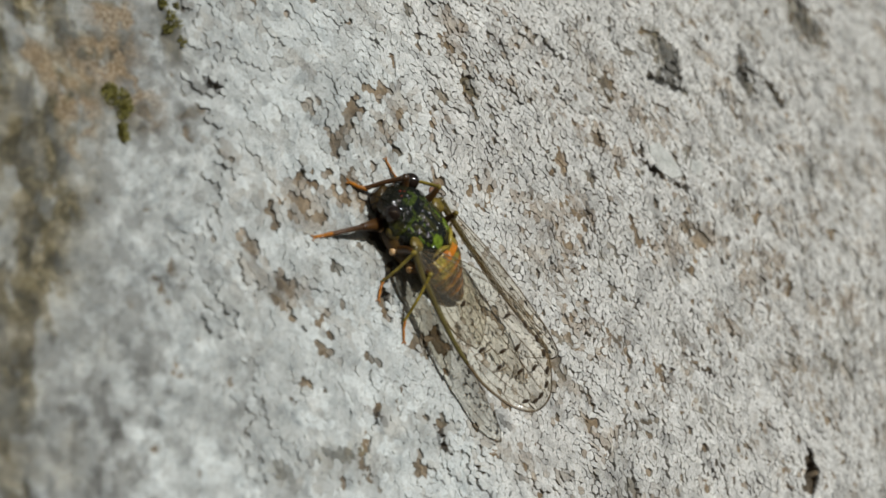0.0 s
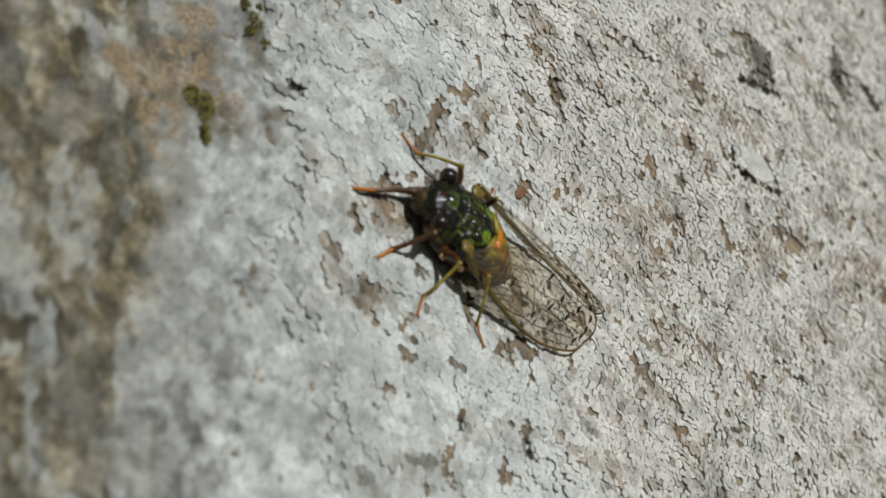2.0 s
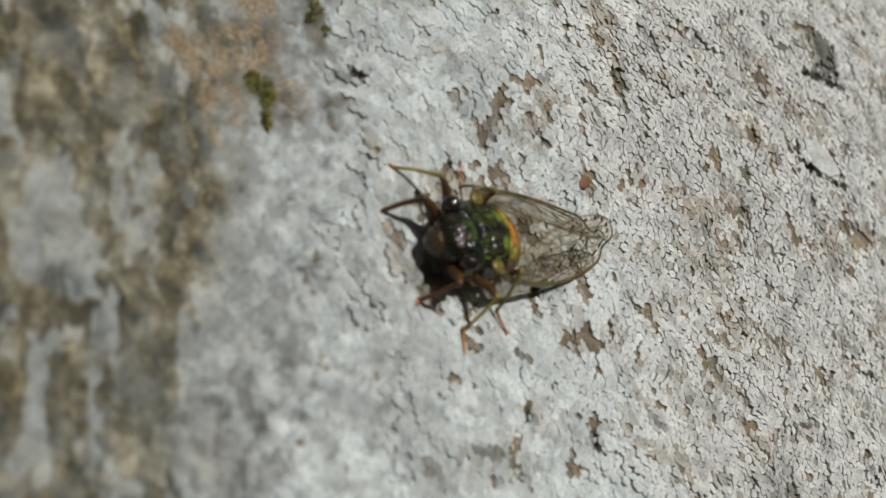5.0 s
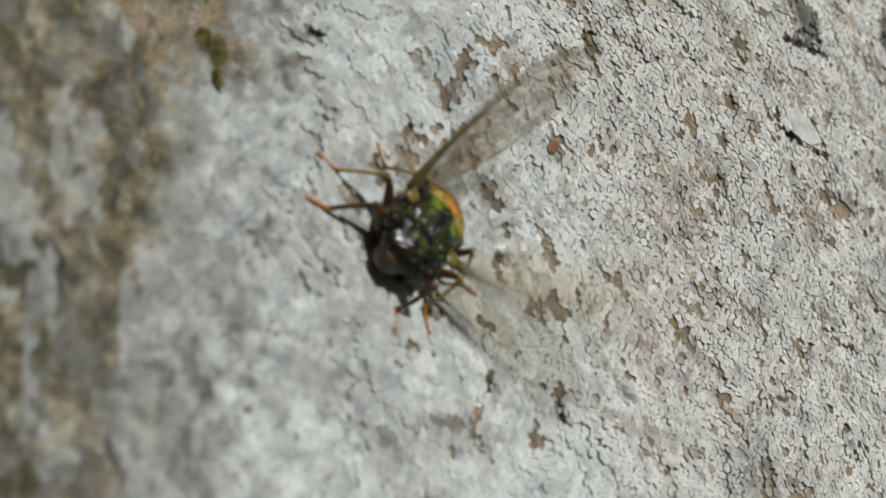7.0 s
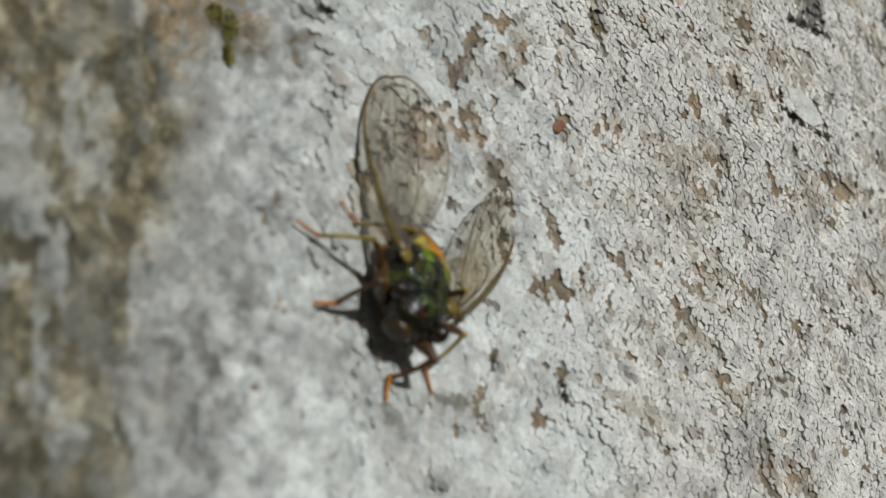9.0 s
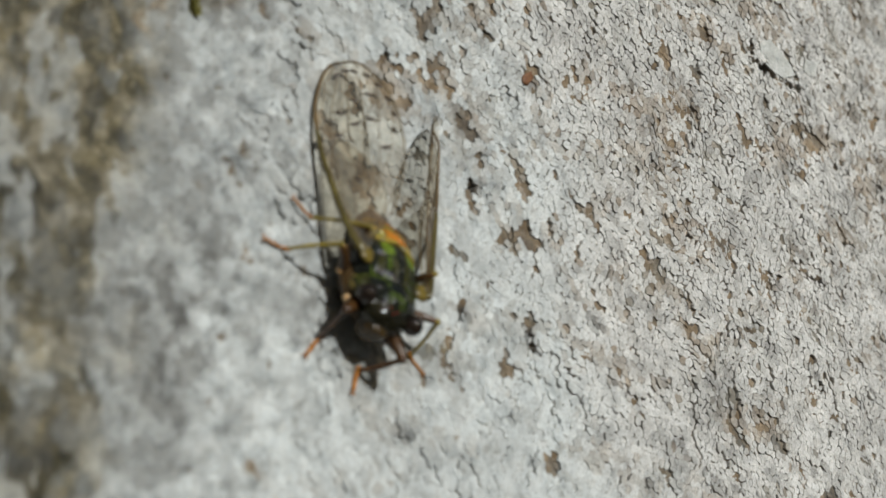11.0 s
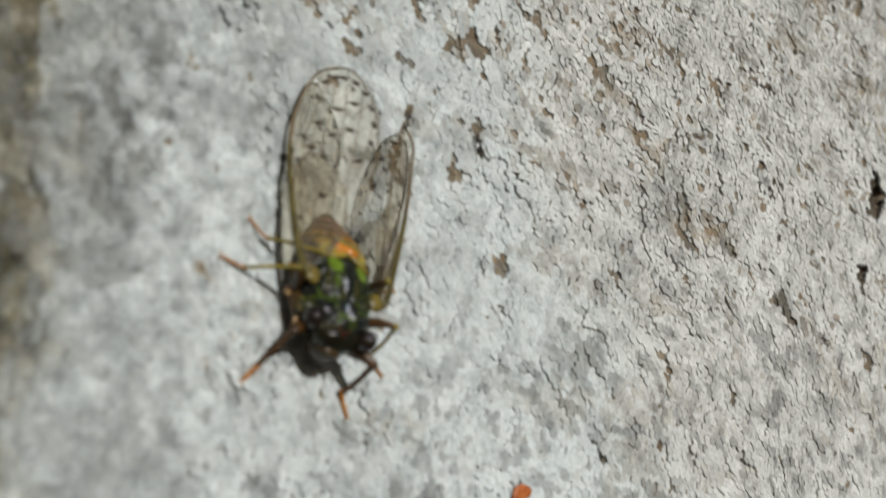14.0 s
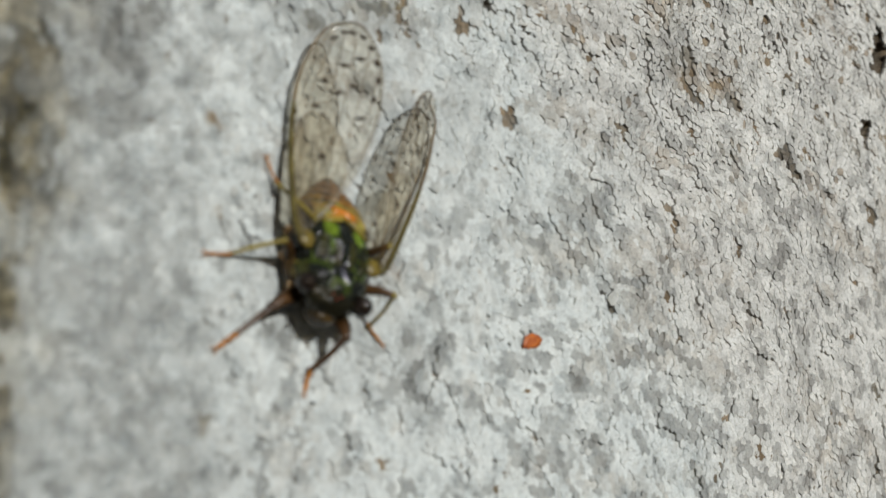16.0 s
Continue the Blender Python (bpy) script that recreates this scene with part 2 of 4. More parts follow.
# brown bare spots of the bark: across, height, half length, half width (mm), lean (degrees)
BARE = [
    (-45.0, 1298.4, 1.5, 1.0, 11), (-31.2, 1312.8, 3.1, 0.9, 34), (-25.5, 1309.2, 2.3, 1.2, 112), (-29.2, 1300.5, 3.0, 1.2, 0),
    (-30.0, 1296.3, 3.1, 1.2, 160), (-41.3, 1285.5, 3.4, 1.8, 128), (-33.2, 1283.1, 3.4, 1.8, 177), (-25.5, 1275.4, 3.1, 1.6, 128),
    (-0.9, 1328.4, 2.1, 1.3, 137), (-12.9, 1319.0, 1.7, 1.3, 141), (2.2, 1338.5, 3.3, 1.0, 6), (30.4, 1329.7, 2.9, 1.7, 131),
    (42.3, 1339.2, 1.5, 1.4, 173), (45.5, 1351.4, 4.2, 1.7, 114), (29.2, 1296.3, 3.2, 1.0, 6), (-6.0, 1282.2, 2.0, 1.3, 146),
    (122.0, 1325.1, 7.6, 1.7, 0), (72.6, 1332.8, 4.9, 2.5, 179),
]
BARE_MORE = [
    (-15.3, 1297.8, 2.8, 1.7, 143), (46.1, 1272.3, 3.7, 1.8, 103), (57.7, 1271.2, 4.4, 1.3, 164), (76.4, 1265.4, 5.4, 1.4, 162),
    (4.0, 1251.9, 1.8, 1.4, 165), (-47.8, 1198.9, 1.1, 0.9, 146), (-47.5, 1224.1, 1.0, 0.7, 157), (-48.3, 1235.5, 1.6, 0.9, 172),
    (27.1, 1290.3, 3.7, 1.1, 170), (-33.9, 1279.6, 2.7, 1.3, 2), (-66, 1305, 6.0, 4.0, 40), (-73, 1299, 6.0, 4.0, 10),
    (-60, 1299, 3.0, 2.0, 20), (-36.5, 1291.5, 2.2, 1.0, 125), (-20.2, 1302.5, 2.0, 1.0, 120), (-22.5, 1315.5, 2.2, 0.9, 140),
    (-52.4, 1302.1, 2.6, 1.1, 35), (11.2, 1293.9, 2.4, 1.2, 150),
]
# deep narrow cracks: from and to (mm), half width
CRACKS = [
    (55.2, 1344.5, 55.5, 1339.9, 0.45), (55.5, 1339.9, 62.5, 1340.4, 0.8), (62.5, 1340.4, 69.9, 1340.2, 0.75), (69.9, 1340.4, 69.0, 1344.6, 0.45),
    (106.3, 1383.2, 115.0, 1381.3, 1.3), (95.5, 1384.3, 98.7, 1375.9, 1.9), (64.2, 1370.5, 67.2, 1367.7, 1.7), (59.1, 1360.8, 72.3, 1363.7, 0.9),
    (53.2, 1353.8, 52.9, 1350.9, 0.6), (103.4, 1348.3, 105.5, 1345.6, 0.6), (-49.9, 1308.7, -47.2, 1307.3, 0.9), (23.0, 1230.6, 26.1, 1227.8, 0.4),
    (102.6, 1278.0, 103.6, 1276.7, 0.7),
]
CRACKS_LOW = [
    (26.3, 1308.4, 29.6, 1307.4, 0.28), (35.3, 1298.4, 38.8, 1297.7, 0.28), (64.9, 1305.9, 67.6, 1303.8, 0.25), (67.6, 1303.8, 76.0, 1304.4, 0.25),
    (69.1, 1324.9, 69.5, 1322.1, 0.3), (34.1, 1287.9, 37.0, 1286.6, 0.22), (70.4, 1285.8, 73.1, 1284.0, 0.25), (-3.1, 1270.7, 1.7, 1267.7, 0.6),
    (7.4, 1267.2, 9.0, 1266.0, 0.5), (-13.6, 1288.4, -11.4, 1287.6, 0.5), (-14.9, 1268.8, -14.3, 1266.9, 0.55),
]
# dark weathered spots
WORN = [
    (13.0, 1276.6, 2.2, 1.6, 145), (-1.2, 1268.7, 3.4, 1.4, 160), (-14.7, 1267.5, 1.9, 1.2, 128), (49.6, 1267.9, 2.0, 1.6, 167),
    (59.1, 1270.4, 2.7, 1.9, 168), (-14.2, 1211.5, 5.4, 2.2, 106), (13.3, 1203.3, 2.0, 1.2, 166), (20.3, 1207.5, 2.7, 1.5, 167),
    (17.3, 1214.5, 2.1, 2.2, 148), (26.0, 1221.2, 3.0, 1.1, 167), (-12.3, 1289.4, 2.5, 1.0, 0), (-4.0, 1237.7, 1.5, 1.0, 144),
    (-37.4, 1211.0, 2.2, 2.1, 178), (-22.8, 1248.2, 1.8, 1.3, 151), (66.7, 1367.7, 6.3, 5.2, 160), (98.7, 1381.0, 5.3, 4.1, 126),
    (129.6, 1410.4, 8.8, 4.9, 170), (77.9, 1264.9, 5.0, 1.4, 160), (-50.2, 1307.2, 3.0, 0.9, 147),
]
# brown stains on the smooth lower crust
STAINS = [(-14.2, 1211.5, 6.2, 2.4, 106), (13.3, 1203.3, 2.2, 1.4, 166), (20.3, 1207.5, 2.8, 1.7, 167), (17.3, 1214.5, 2.2, 2.2, 148), (-22.8, 1248.2, 2.0, 1.5, 151), (-37.4, 1211.0, 2.6, 2.2, 178)]
# mossy spots
MOSSY = [
    (64.5, 1369, 6.0, 3.6, 165), (127.3, 1409.5, 7.9, 5.3, 171), (-32.8, 1254.8, 2.3, 1.6, 159), (-22.3, 1260.7, 4.4, 1.3, 7),
    (6.3, 1333.4, 2.3, 2.5, 173), (-18.7, 1262.9, 2.5, 1.5, 170), (-64.2, 1297.3, 4.3, 1.9, 168), (-55.9, 1312.8, 4.2, 1.9, 138),
    (-70.4, 1304.5, 6.4, 3.5, 27), (-77.9, 1298.6, 5.3, 3.5, 9), (-78.8, 1240.7, 7.7, 7.2, 50), (-72.1, 1222.7, 5.4, 4.8, 8), (-92.8, 1285.9, 10.7, 8.1, 79),
]


def spots(x, z, rows, edge=0.35):
    """Soft-edged irregular spots, 0 to 1; x, z in mm."""
    out = np.zeros(x.shape)
    wx = x + 1.3 * fbm(x, z, 4.0, 3, 71)
    wz = z + 1.3 * fbm(x, z, 4.0, 3, 91)
    for cx, cz, a, b, lean in rows:
        near = (np.abs(x - cx) < 2.2 * a + 2) & (np.abs(z - cz) < 2.2 * a + 2)
        dx, dz = wx[near] - cx, wz[near] - cz
        c, s = math.cos(radians(lean)), math.sin(radians(lean))
        d = np.sqrt(((dx * c + dz * s) / a) ** 2 + ((dz * c - dx * s) / b) ** 2)
        out[near] = np.maximum(out[near], 1 - step(1 - edge, 1 + edge, d))
    return out


RUSTY = [(-78, 1299, 4, 3, 0), (-73, 1296, 6, 3.5, 150), (-67, 1304, 6, 4.5, 30), (-62, 1302, 4.5, 3, 20), (-70, 1290, 3, 2, 0), (-66, 1311, 4, 3, 0), (-47.5, 1236, 2.0, 1.6, 0)]


def rust_at(x, z):
    """Share of rust-brown lichen."""
    return 0.8 * spots(x, z, RUSTY, 0.6) * step(0.40, 0.66, 0.5 + 0.45 * fbm(x, z, 2.0, 3, 131))


def cracks_at(x, z):
    """Distance to the nearest deep crack less its half width, mm."""
    best = np.full(x.shape, 9.0)
    wx, wz = x + 0.5 * fbm(x, z, 1.8, 2, 171), z + 0.5 * fbm(x, z, 1.8, 2, 191)
    for x0, z0, x1, z1, w in CRACKS + CRACKS_LOW:
        near = (np.abs(x - (x0 + x1) / 2) < 14) & (np.abs(z - (z0 + z1) / 2) < 14)
        dx, dz = x1 - x0, z1 - z0
        k = np.clip(((wx[near] - x0) * dx + (wz[near] - z0) * dz) / (dx * dx + dz * dz), 0, 1)
        d = np.hypot(wx[near] - x0 - k * dx, wz[near] - z0 - k * dz) - w * (1 - 0.6 * np.abs(2 * k - 1))
        best[near] = np.minimum(best[near], d)
    return best


def crackle_at(x, z):
    """How far the crust is broken into flakes, 0 to 1 (mm)."""
    return step(-58, -32, x + 0.1 * (z - 1280) + 9 * fbm(x, z, 16.0, 3, 3))


def flaking(x, z):
    """How loose the flakes are, 0 to 1: most towards the warm side and higher up (mm)."""
    return step(-35, 45, x + 0.5 * (z - 1280)) * (0.22 + 0.78 * step(1215, 1285, z - 0.25 * x + 6 * fbm(x, z, 20.0, 2, 88)))


def lump_at(x, z):
    """Broad relief of the bark, mm."""
    return 1.0 * fbm(x, z, 30.0, 3, 2) + 0.40 * fbm(x, z, 6.0, 3, 4)


def bark_cover(x, z):
    """Bare, mossy and worn shares of the crust at places in mm, and the two holes."""
    thin = 0.76 - 0.14 * np.exp(-(((x + 18) / 24) ** 2 + ((z - 1302) / 30) ** 2)) - 0.03 * np.exp(-(((x - 35) / 45) ** 2 + ((z - 1315) / 55) ** 2))
    thin = thin + 0.16 * (1 - step(1235, 1275, z - 0.3 * x))
    field = 0.5 + 0.36 * fbm(x * 0.95 + z * 0.3, z - 0.25 * x, 3.4, 4, 41)
    bare = np.maximum(step(thin, thin + 0.07, field), spots(x, z, BARE + BARE_MORE, 0.6) * step(0.34, 0.56, 0.5 + 0.45 * fbm(x, z, 1.9, 3, 44) + 0.17))
    worn_field = 0.5 + 0.36 * fbm(x - 0.5 * z, z * 0.9 + 0.3 * x, 6.5, 4, 52)
    worn = np.maximum(0.5 * step(0.62, 0.82, worn_field), 0.9 * spots(x, z, WORN, 0.5) * (0.4 + 0.6 * step(0.34, 0.58, 0.5 + 0.45 * fbm(x, z, 2.2, 3, 60))))
    along, over = -0.966 * x + 0.259 * z, 0.259 * x + 0.966 * z
    streak = step(0.66, 0.78, 0.5 + 0.42 * fbm(along * 0.45, over * 1.1, 2.6, 3, 57)) * step(-38, -16, x)
    worn = np.maximum(worn, (0.35 + 0.30 * (1 - step(1225, 1275, z - 0.25 * x))) * streak)
    low = 1 - step(1225, 1262, z - 0.2 * x)
    fleck = 0.55 * low * step(0.64, 0.74, 0.5 + 0.42 * fbm(x, z, 2.3, 3, 95))
    worn = np.maximum.reduce([worn, fleck, 0.8 * spots(x, z, STAINS, 0.6) * (0.55 + 0.45 * step(0.36, 0.6, 0.5 + 0.45 * fbm(x, z, 1.8, 3, 96)))])
    soft = 0.5 + 0.4 * fbm(x * 0.8, z, 4.5, 3, 59)
    speck = 0.5 + 0.45 * fbm(x, z, 1.7, 3, 60)
    grey = 0.14 + 0.25 * step(0.40, 0.70, 0.5 + 0.4 * fbm(x, z, 13.0, 3, 58)) + 0.28 * step(0.42, 0.62, soft) * (0.4 + 0.6 * step(-34, -60, x)) + 0.34 * step(0.46, 0.70, speck) + 0.26 * step(0.48, 0.66, 0.5 + 0.42 * fbm(x * 1.3, z, 2.8, 2, 61)) * step(-40, -56, x) + 0.10 * step(-44, -62, x)
    pale = np.exp(-(((x + 49) / 12) ** 2 + ((z - 1248) / 17) ** 2)) + np.exp(-(((x + 42) / 14) ** 2 + ((z - 1222) / 24) ** 2))
    weathered = step(-44, -12, x + 0.1 * (z - 1280) + 9 * fbm(x, z, 16.0, 3, 3))
    worn = np.maximum(worn, (1 - 0.8 * weathered) * np.clip(grey - 0.30 * pale, 0, 0.9) * (0.55 + 0.45 * step(1222, 1250, z)) * (1 - 0.22 * step(1250, 1268, z)))
    left = step(-63, -76, x - 0.05 * (z - 1265) + 5 * fbm(x, z, 12.0, 3, 15))
    blot = 0.5 + 0.46 * fbm(x * 1.4, z * 0.8, 4.0, 4, 16)
    veil = step(0.40, 0.62, 0.5 + 0.42 * fbm(x * 1.2 + 0.4 * z, z - 0.4 * x, 5.0, 4, 66)) * step(-60, -46, x) * (1 - step(-18, 4, x + 0.2 * (z - 1280))) * step(1232, 1256, z)
    worn = np.maximum(worn, 0.42 * veil)
    isle = step(0.56, 0.64, 0.5 + 0.46 * fbm(x * 1.5, z * 0.75, 6.0, 4, 117))  # pale tan islands in the moss
    moss = np.maximum(0.8 * spots(x, z, MOSSY, 0.6) * step(0.25, 0.5, field + 0.1), left * (0.80 + 0.20 * step(0.34, 0.50, blot)) * (1 - 0.5 * isle))
    worn = np.maximum(worn * (1 - 0.5 * left), left * 0.5 * step(0.40, 0.54, 0.5 + 0.46 * fbm(x * 1.3, z * 0.8, 4.0, 4, 18)) * (1 - 0.9 * isle))
    hole = spots(x, z, [(108.8, 1295.8, 5.2, 2.5, 65), (103, 1278, 3.2, 1.0, 60)], 0.4)
    return bare, moss, worn, hole, left


def bark_fields(x, z):
    """Relief (m, outward) and cover of the bark under its flakes, at places given in metres."""
    x, z = x * 1000, z * 1000
    crackle = crackle_at(x, z)
    bare, moss, worn, hole, left = bark_cover(x, z)
    rise = lump_at(x, z) + 0.14 * fbm(x, z, 1.5, 3, 9) + (1 - 0.75 * crackle) * (0.45 * fbm(x, z, 2.4, 4, 77) + 0.35 * np.abs(fbm(x, z, 1.9, 3, 78)))
    rise += -0.30 * bare * (1 - crackle) - 0.25 * worn - 6.0 * hole + 1.2 * left * fbm(x * 1.5, z * 0.7, 7.0, 3, 19) + 0.25 * (1 - crackle)
    under = np.maximum(bare, step(0.80, 0.98, crackle))
    tone = np.clip(0.72 + 0.4 * fbm(x, z, 1.6, 3, 33), 0, 1)
    warmth = step(-40, 60, x + 0.5 * (z - 1280))
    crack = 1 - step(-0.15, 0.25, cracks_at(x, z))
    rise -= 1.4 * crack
    tone = np.clip(tone, 0.13, 1) * (1 - step(0.2, 0.6, hole)) * (1 - 0.85 * crack)  # shade of the holes and cracks, painted in as near-black tone
    # shade of holes and cracks joins the worn share; bark between flakes darkened too
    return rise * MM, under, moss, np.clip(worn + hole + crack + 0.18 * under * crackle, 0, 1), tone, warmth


def sheet(name, xs, zs, material, parent, drop=0.0, label=""):
    """A face of the trunk as a grid of places xs by zs (both 2D), with its relief and cover."""
    rise, bare, moss, worn, tone, warmth = bark_fields(xs, zs)
    ys = skin(np.clip(xs, -R * 0.98, R * 0.98)) - rise + drop
    nz, nx = xs.shape
    co = np.stack([xs, ys, zs], -1).reshape(-1, 3)
    i = (np.arange(nz - 1)[:, None] * nx + np.arange(nx - 1)[None]).ravel()
    quads = np.stack([i, i + 1, i + nx + 1, i + nx], -1)
    data = bpy.data.meshes.new(name)
    data.vertices.add(len(co))
    data.vertices.foreach_set("co", co.astype(np.float32).ravel())
    data.loops.add(quads.size)
    data.loops.foreach_set("vertex_index", quads.astype(np.int32).ravel())
    data.polygons.add(len(quads))
    data.polygons.foreach_set("loop_start", np.arange(0, quads.size, 4, dtype=np.int32))
    data.update(calc_edges=True)
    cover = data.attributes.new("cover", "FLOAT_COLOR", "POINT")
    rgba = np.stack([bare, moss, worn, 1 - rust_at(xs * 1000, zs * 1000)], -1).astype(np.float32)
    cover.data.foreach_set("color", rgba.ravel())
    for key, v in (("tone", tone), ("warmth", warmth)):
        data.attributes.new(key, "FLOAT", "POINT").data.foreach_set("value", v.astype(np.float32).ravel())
    data.materials.append(material)
    data.polygons.foreach_set("use_smooth", np.ones(len(quads), dtype=bool))
    ob = new(name, data)
    ob.parent = parent
    if label:
        ob["label"] = label
    return ob


def flake_grid(size):
    """Irregular six-sided cells over the seen face: middles, and twelve rim points each (mm)."""
    a, c = np.meshgrid(np.arange(-1300, 900), np.arange(int(1150 / (0.866 * size)), int(1530 / (0.866 * size))))
    a, c = a.ravel().astype(np.int64), c.ravel().astype(np.int64)

    def site(p, q):
        return np.stack([size * (p + q / 2 + 0.95 * (hash01(p, q, 101) - 0.5)), size * (0.866 * q + 0.95 * (hash01(p, q, 102) - 0.5))], -1)

    def tri(p, q, up):
        if up:
            return (site(p, q) + site(p + 1, q) + site(p, q + 1)) / 3
        return (site(p + 1, q) + site(p + 1, q + 1) + site(p, q + 1)) / 3

    mid = site(a, c)
    slant = mid[:, 1] - 0.45 * mid[:, 0]
    inside = (mid[:, 0] > -66) & (mid[:, 0] < 197) & (slant > 1153) & (slant < 1373)
    a, c, mid = a[inside], c[inside], mid[inside]
    keep = crackle_at(mid[:, 0], mid[:, 1]) > 0.25 + 0.5 * hash01(a, c, 103)
    bare, moss, worn, hole, left = bark_cover(mid[:, 0], mid[:, 1])
    lost = bare > 0.3 + 0.35 * hash01(a, c, 104)
    scar = np.maximum(spots(mid[:, 0], mid[:, 1], WORN), spots(mid[:, 0], mid[:, 1], MOSSY))
    keep &= (scar < 0.5) | (hash01(a, c, 122) > 0.5) | (flaking(mid[:, 0], mid[:, 1]) < 0.6)
    keep &= (~lost | (hash01(a, c, 117) > 0.45)) & (hole < 0.3) & ((hash01(a, c, 118) > 0.012) | (flaking(mid[:, 0], mid[:, 1]) < 0.6)) & (cracks_at(mid[:, 0], mid[:, 1]) > -0.12)
    a, c, mid, crumb = a[keep], c[keep], mid[keep], lost[keep]
    corner = [tri(a, c, True), tri(a - 1, c, False), tri(a - 1, c, True), tri(a - 1, c - 1, False), tri(a, c - 1, True), tri(a, c - 1, False)]
    rim = []
    for k in range(6):
        p, q = corner[k], corner[(k + 1) % 6]
        m = (p + q) / 2
        i, j = np.round(m[:, 0] * 2000), np.round(m[:, 1] * 2000)
        m = m + size * 0.36 * np.stack([hash01(i, j, 105) - 0.5, hash01(i, j, 106) - 0.5], -1)
        rim += [p, m]
    rim = np.stack(rim, 1)
    return a, c, mid, rim, crumb


def flaked_crust(trunk):
    """The broken crust: thin flakes with raised rims and open cracks between them."""
    a, c, mid, rim, crumb = flake_grid(1.3)
    n = len(mid)
    g1, g2 = rim[..., 0], rim[..., 1]
    i, j = np.round(g1 * 1000), np.round(g2 * 1000)
    shut = hash01(i, j, 107)
    along, over = 0.95 * g1 - 0.31 * g2, 0.31 * g1 + 0.95 * g2
    line = np.abs(fbm(along * 0.5, over, 5.0, 3, 81))
    open_line = (line < 0.05) & (fbm(g1, g2, 14.0, 2, 83) > -0.1)
    flaked = flaking(g1, g2)
    shut = shut * (0.58 + 0.42 * flaked)
    gap = np.where(shut < 0.58, 0.003, 0.05 + 0.38 * (shut - 0.58)) + 0.07 * crumb[:, None] + 0.09 * open_line
    gap += 0.30 * (1 - step(0.0, 0.5, cracks_at(g1, g2)))
    away = rim - mid[:, None]
    reach = np.linalg.norm(away, axis=-1)
    rim = mid[:, None] + away * (1 - np.minimum(gap / reach, 0.75))[..., None]
    _, group, gx, gy = cells(mid[:, 0] + 0.8 * fbm(mid[:, 0], mid[:, 1], 3.0, 2, 8), mid[:, 1], 5.2, 23)
    gid = np.round(group * 1e6)
    high = np.where(crumb, 0.10, 0.36 + 0.24 * (group - 0.5)) + 0.14 * (hash01(a, c, 109) - 0.5)
    flat = flaking(mid[:, 0], mid[:, 1])
    lean_x, lean_y = 0.16 * (hash01(gid, gid, 4) - 0.5), 0.16 * (hash01(gid, gid, 5) - 0.5)
    turn_x, turn_y = 0.21 * (0.5 + 0.5 * flat) * (hash01(a, c, 110) - 0.5), 0.21 * (0.5 + 0.5 * flat) * (hash01(a, c, 111) - 0.5)
    curl = 0.04 + 0.22 * hash01(a, c, 112) ** 2
    off = rim - mid[:, None]
    base_mid, base_rim = lump_at(mid[:, 0], mid[:, 1]), lump_at(rim[..., 0], rim[..., 1])
    top = base_rim + high[:, None] + turn_x[:, None] * off[..., 0] + turn_y[:, None] * off[..., 1] + lean_x[:, None] * (gx[:, None] * 5.2 + off[..., 0]) + lean_y[:, None] * (gy[:, None] * 5.2 + off[..., 1]) + curl[:, None] * hash01(i, j, 113) * (shut > 0.58)
    low = (mid[:, None] + off * 0.97)[:, ::2]
    under = (np.minimum(top, base_rim + high[:, None]) - 0.75)[:, ::2]
    xyh = np.concatenate([
        np.concatenate([rim, top[..., None]], -1),
        np.concatenate([low, under[..., None]], -1),
        np.concatenate([mid, (base_mid + high + lean_x * gx * 5.2 + lean_y * gy * 5.2)[:, None]], -1)[:, None],
    ], 1) * MM
    x = xyh[..., 0]
    co = np.stack([x, skin(x) - xyh[..., 2], xyh[..., 1]], -1)  
    faces = []
    for k in range(6):
        faces.append((12 + k, 12 + (k + 1) % 6, (2 * k + 2) % 12, 2 * k + 1, 2 * k))
    fans = [(k, (k + 1) % 12, 18) for k in range(12)]
    bare, moss, worn, hole, left = bark_cover(mid[:, 0], mid[:, 1])
    tone = np.clip(1.0 - (0.35 + 0.65 * flat) * (0.46 * hash01(a, c, 115) ** 1.8 + 0.15 * group - 0.15 * fbm(mid[:, 0], mid[:, 1], 9.0, 2, 64)), 0.15, 1)
    warmth = step(-40, 60, mid[:, 0] + 0.5 * (mid[:, 1] - 1280))
    halo = spots(mid[:, 0], mid[:, 1], [(px, pz, 1.9 * pa, 2.2 * pb, turn) for px, pz, pa, pb, turn in BARE + BARE_MORE], 0.7)
    stain = 0.5 + 0.13 * halo + 0.4 * fbm(0.95 * mid[:, 0] - 0.31 * mid[:, 1], 1.7 * mid[:, 1], 9.0, 4, 63) + 0.35 * (hash01(a, c, 116) - 0.5)
    tint = np.where(crumb, 0.7 + 0.3 * hash01(a, c, 119), (0.30 + 0.30 * np.maximum(flat, halo)) * step(0.54, 0.84, stain))  # stained brown in places
    tint = np.where((hash01(a, c, 121) < 0.05) & (stain > 0.45) & (flat > 0.5), 0.7, tint)
    near = np.argsort(np.hypot(mid[:, 0] - 10, mid[:, 1] - 1304))[:290]
    alone = np.zeros(n, bool)
    alone[near] = True

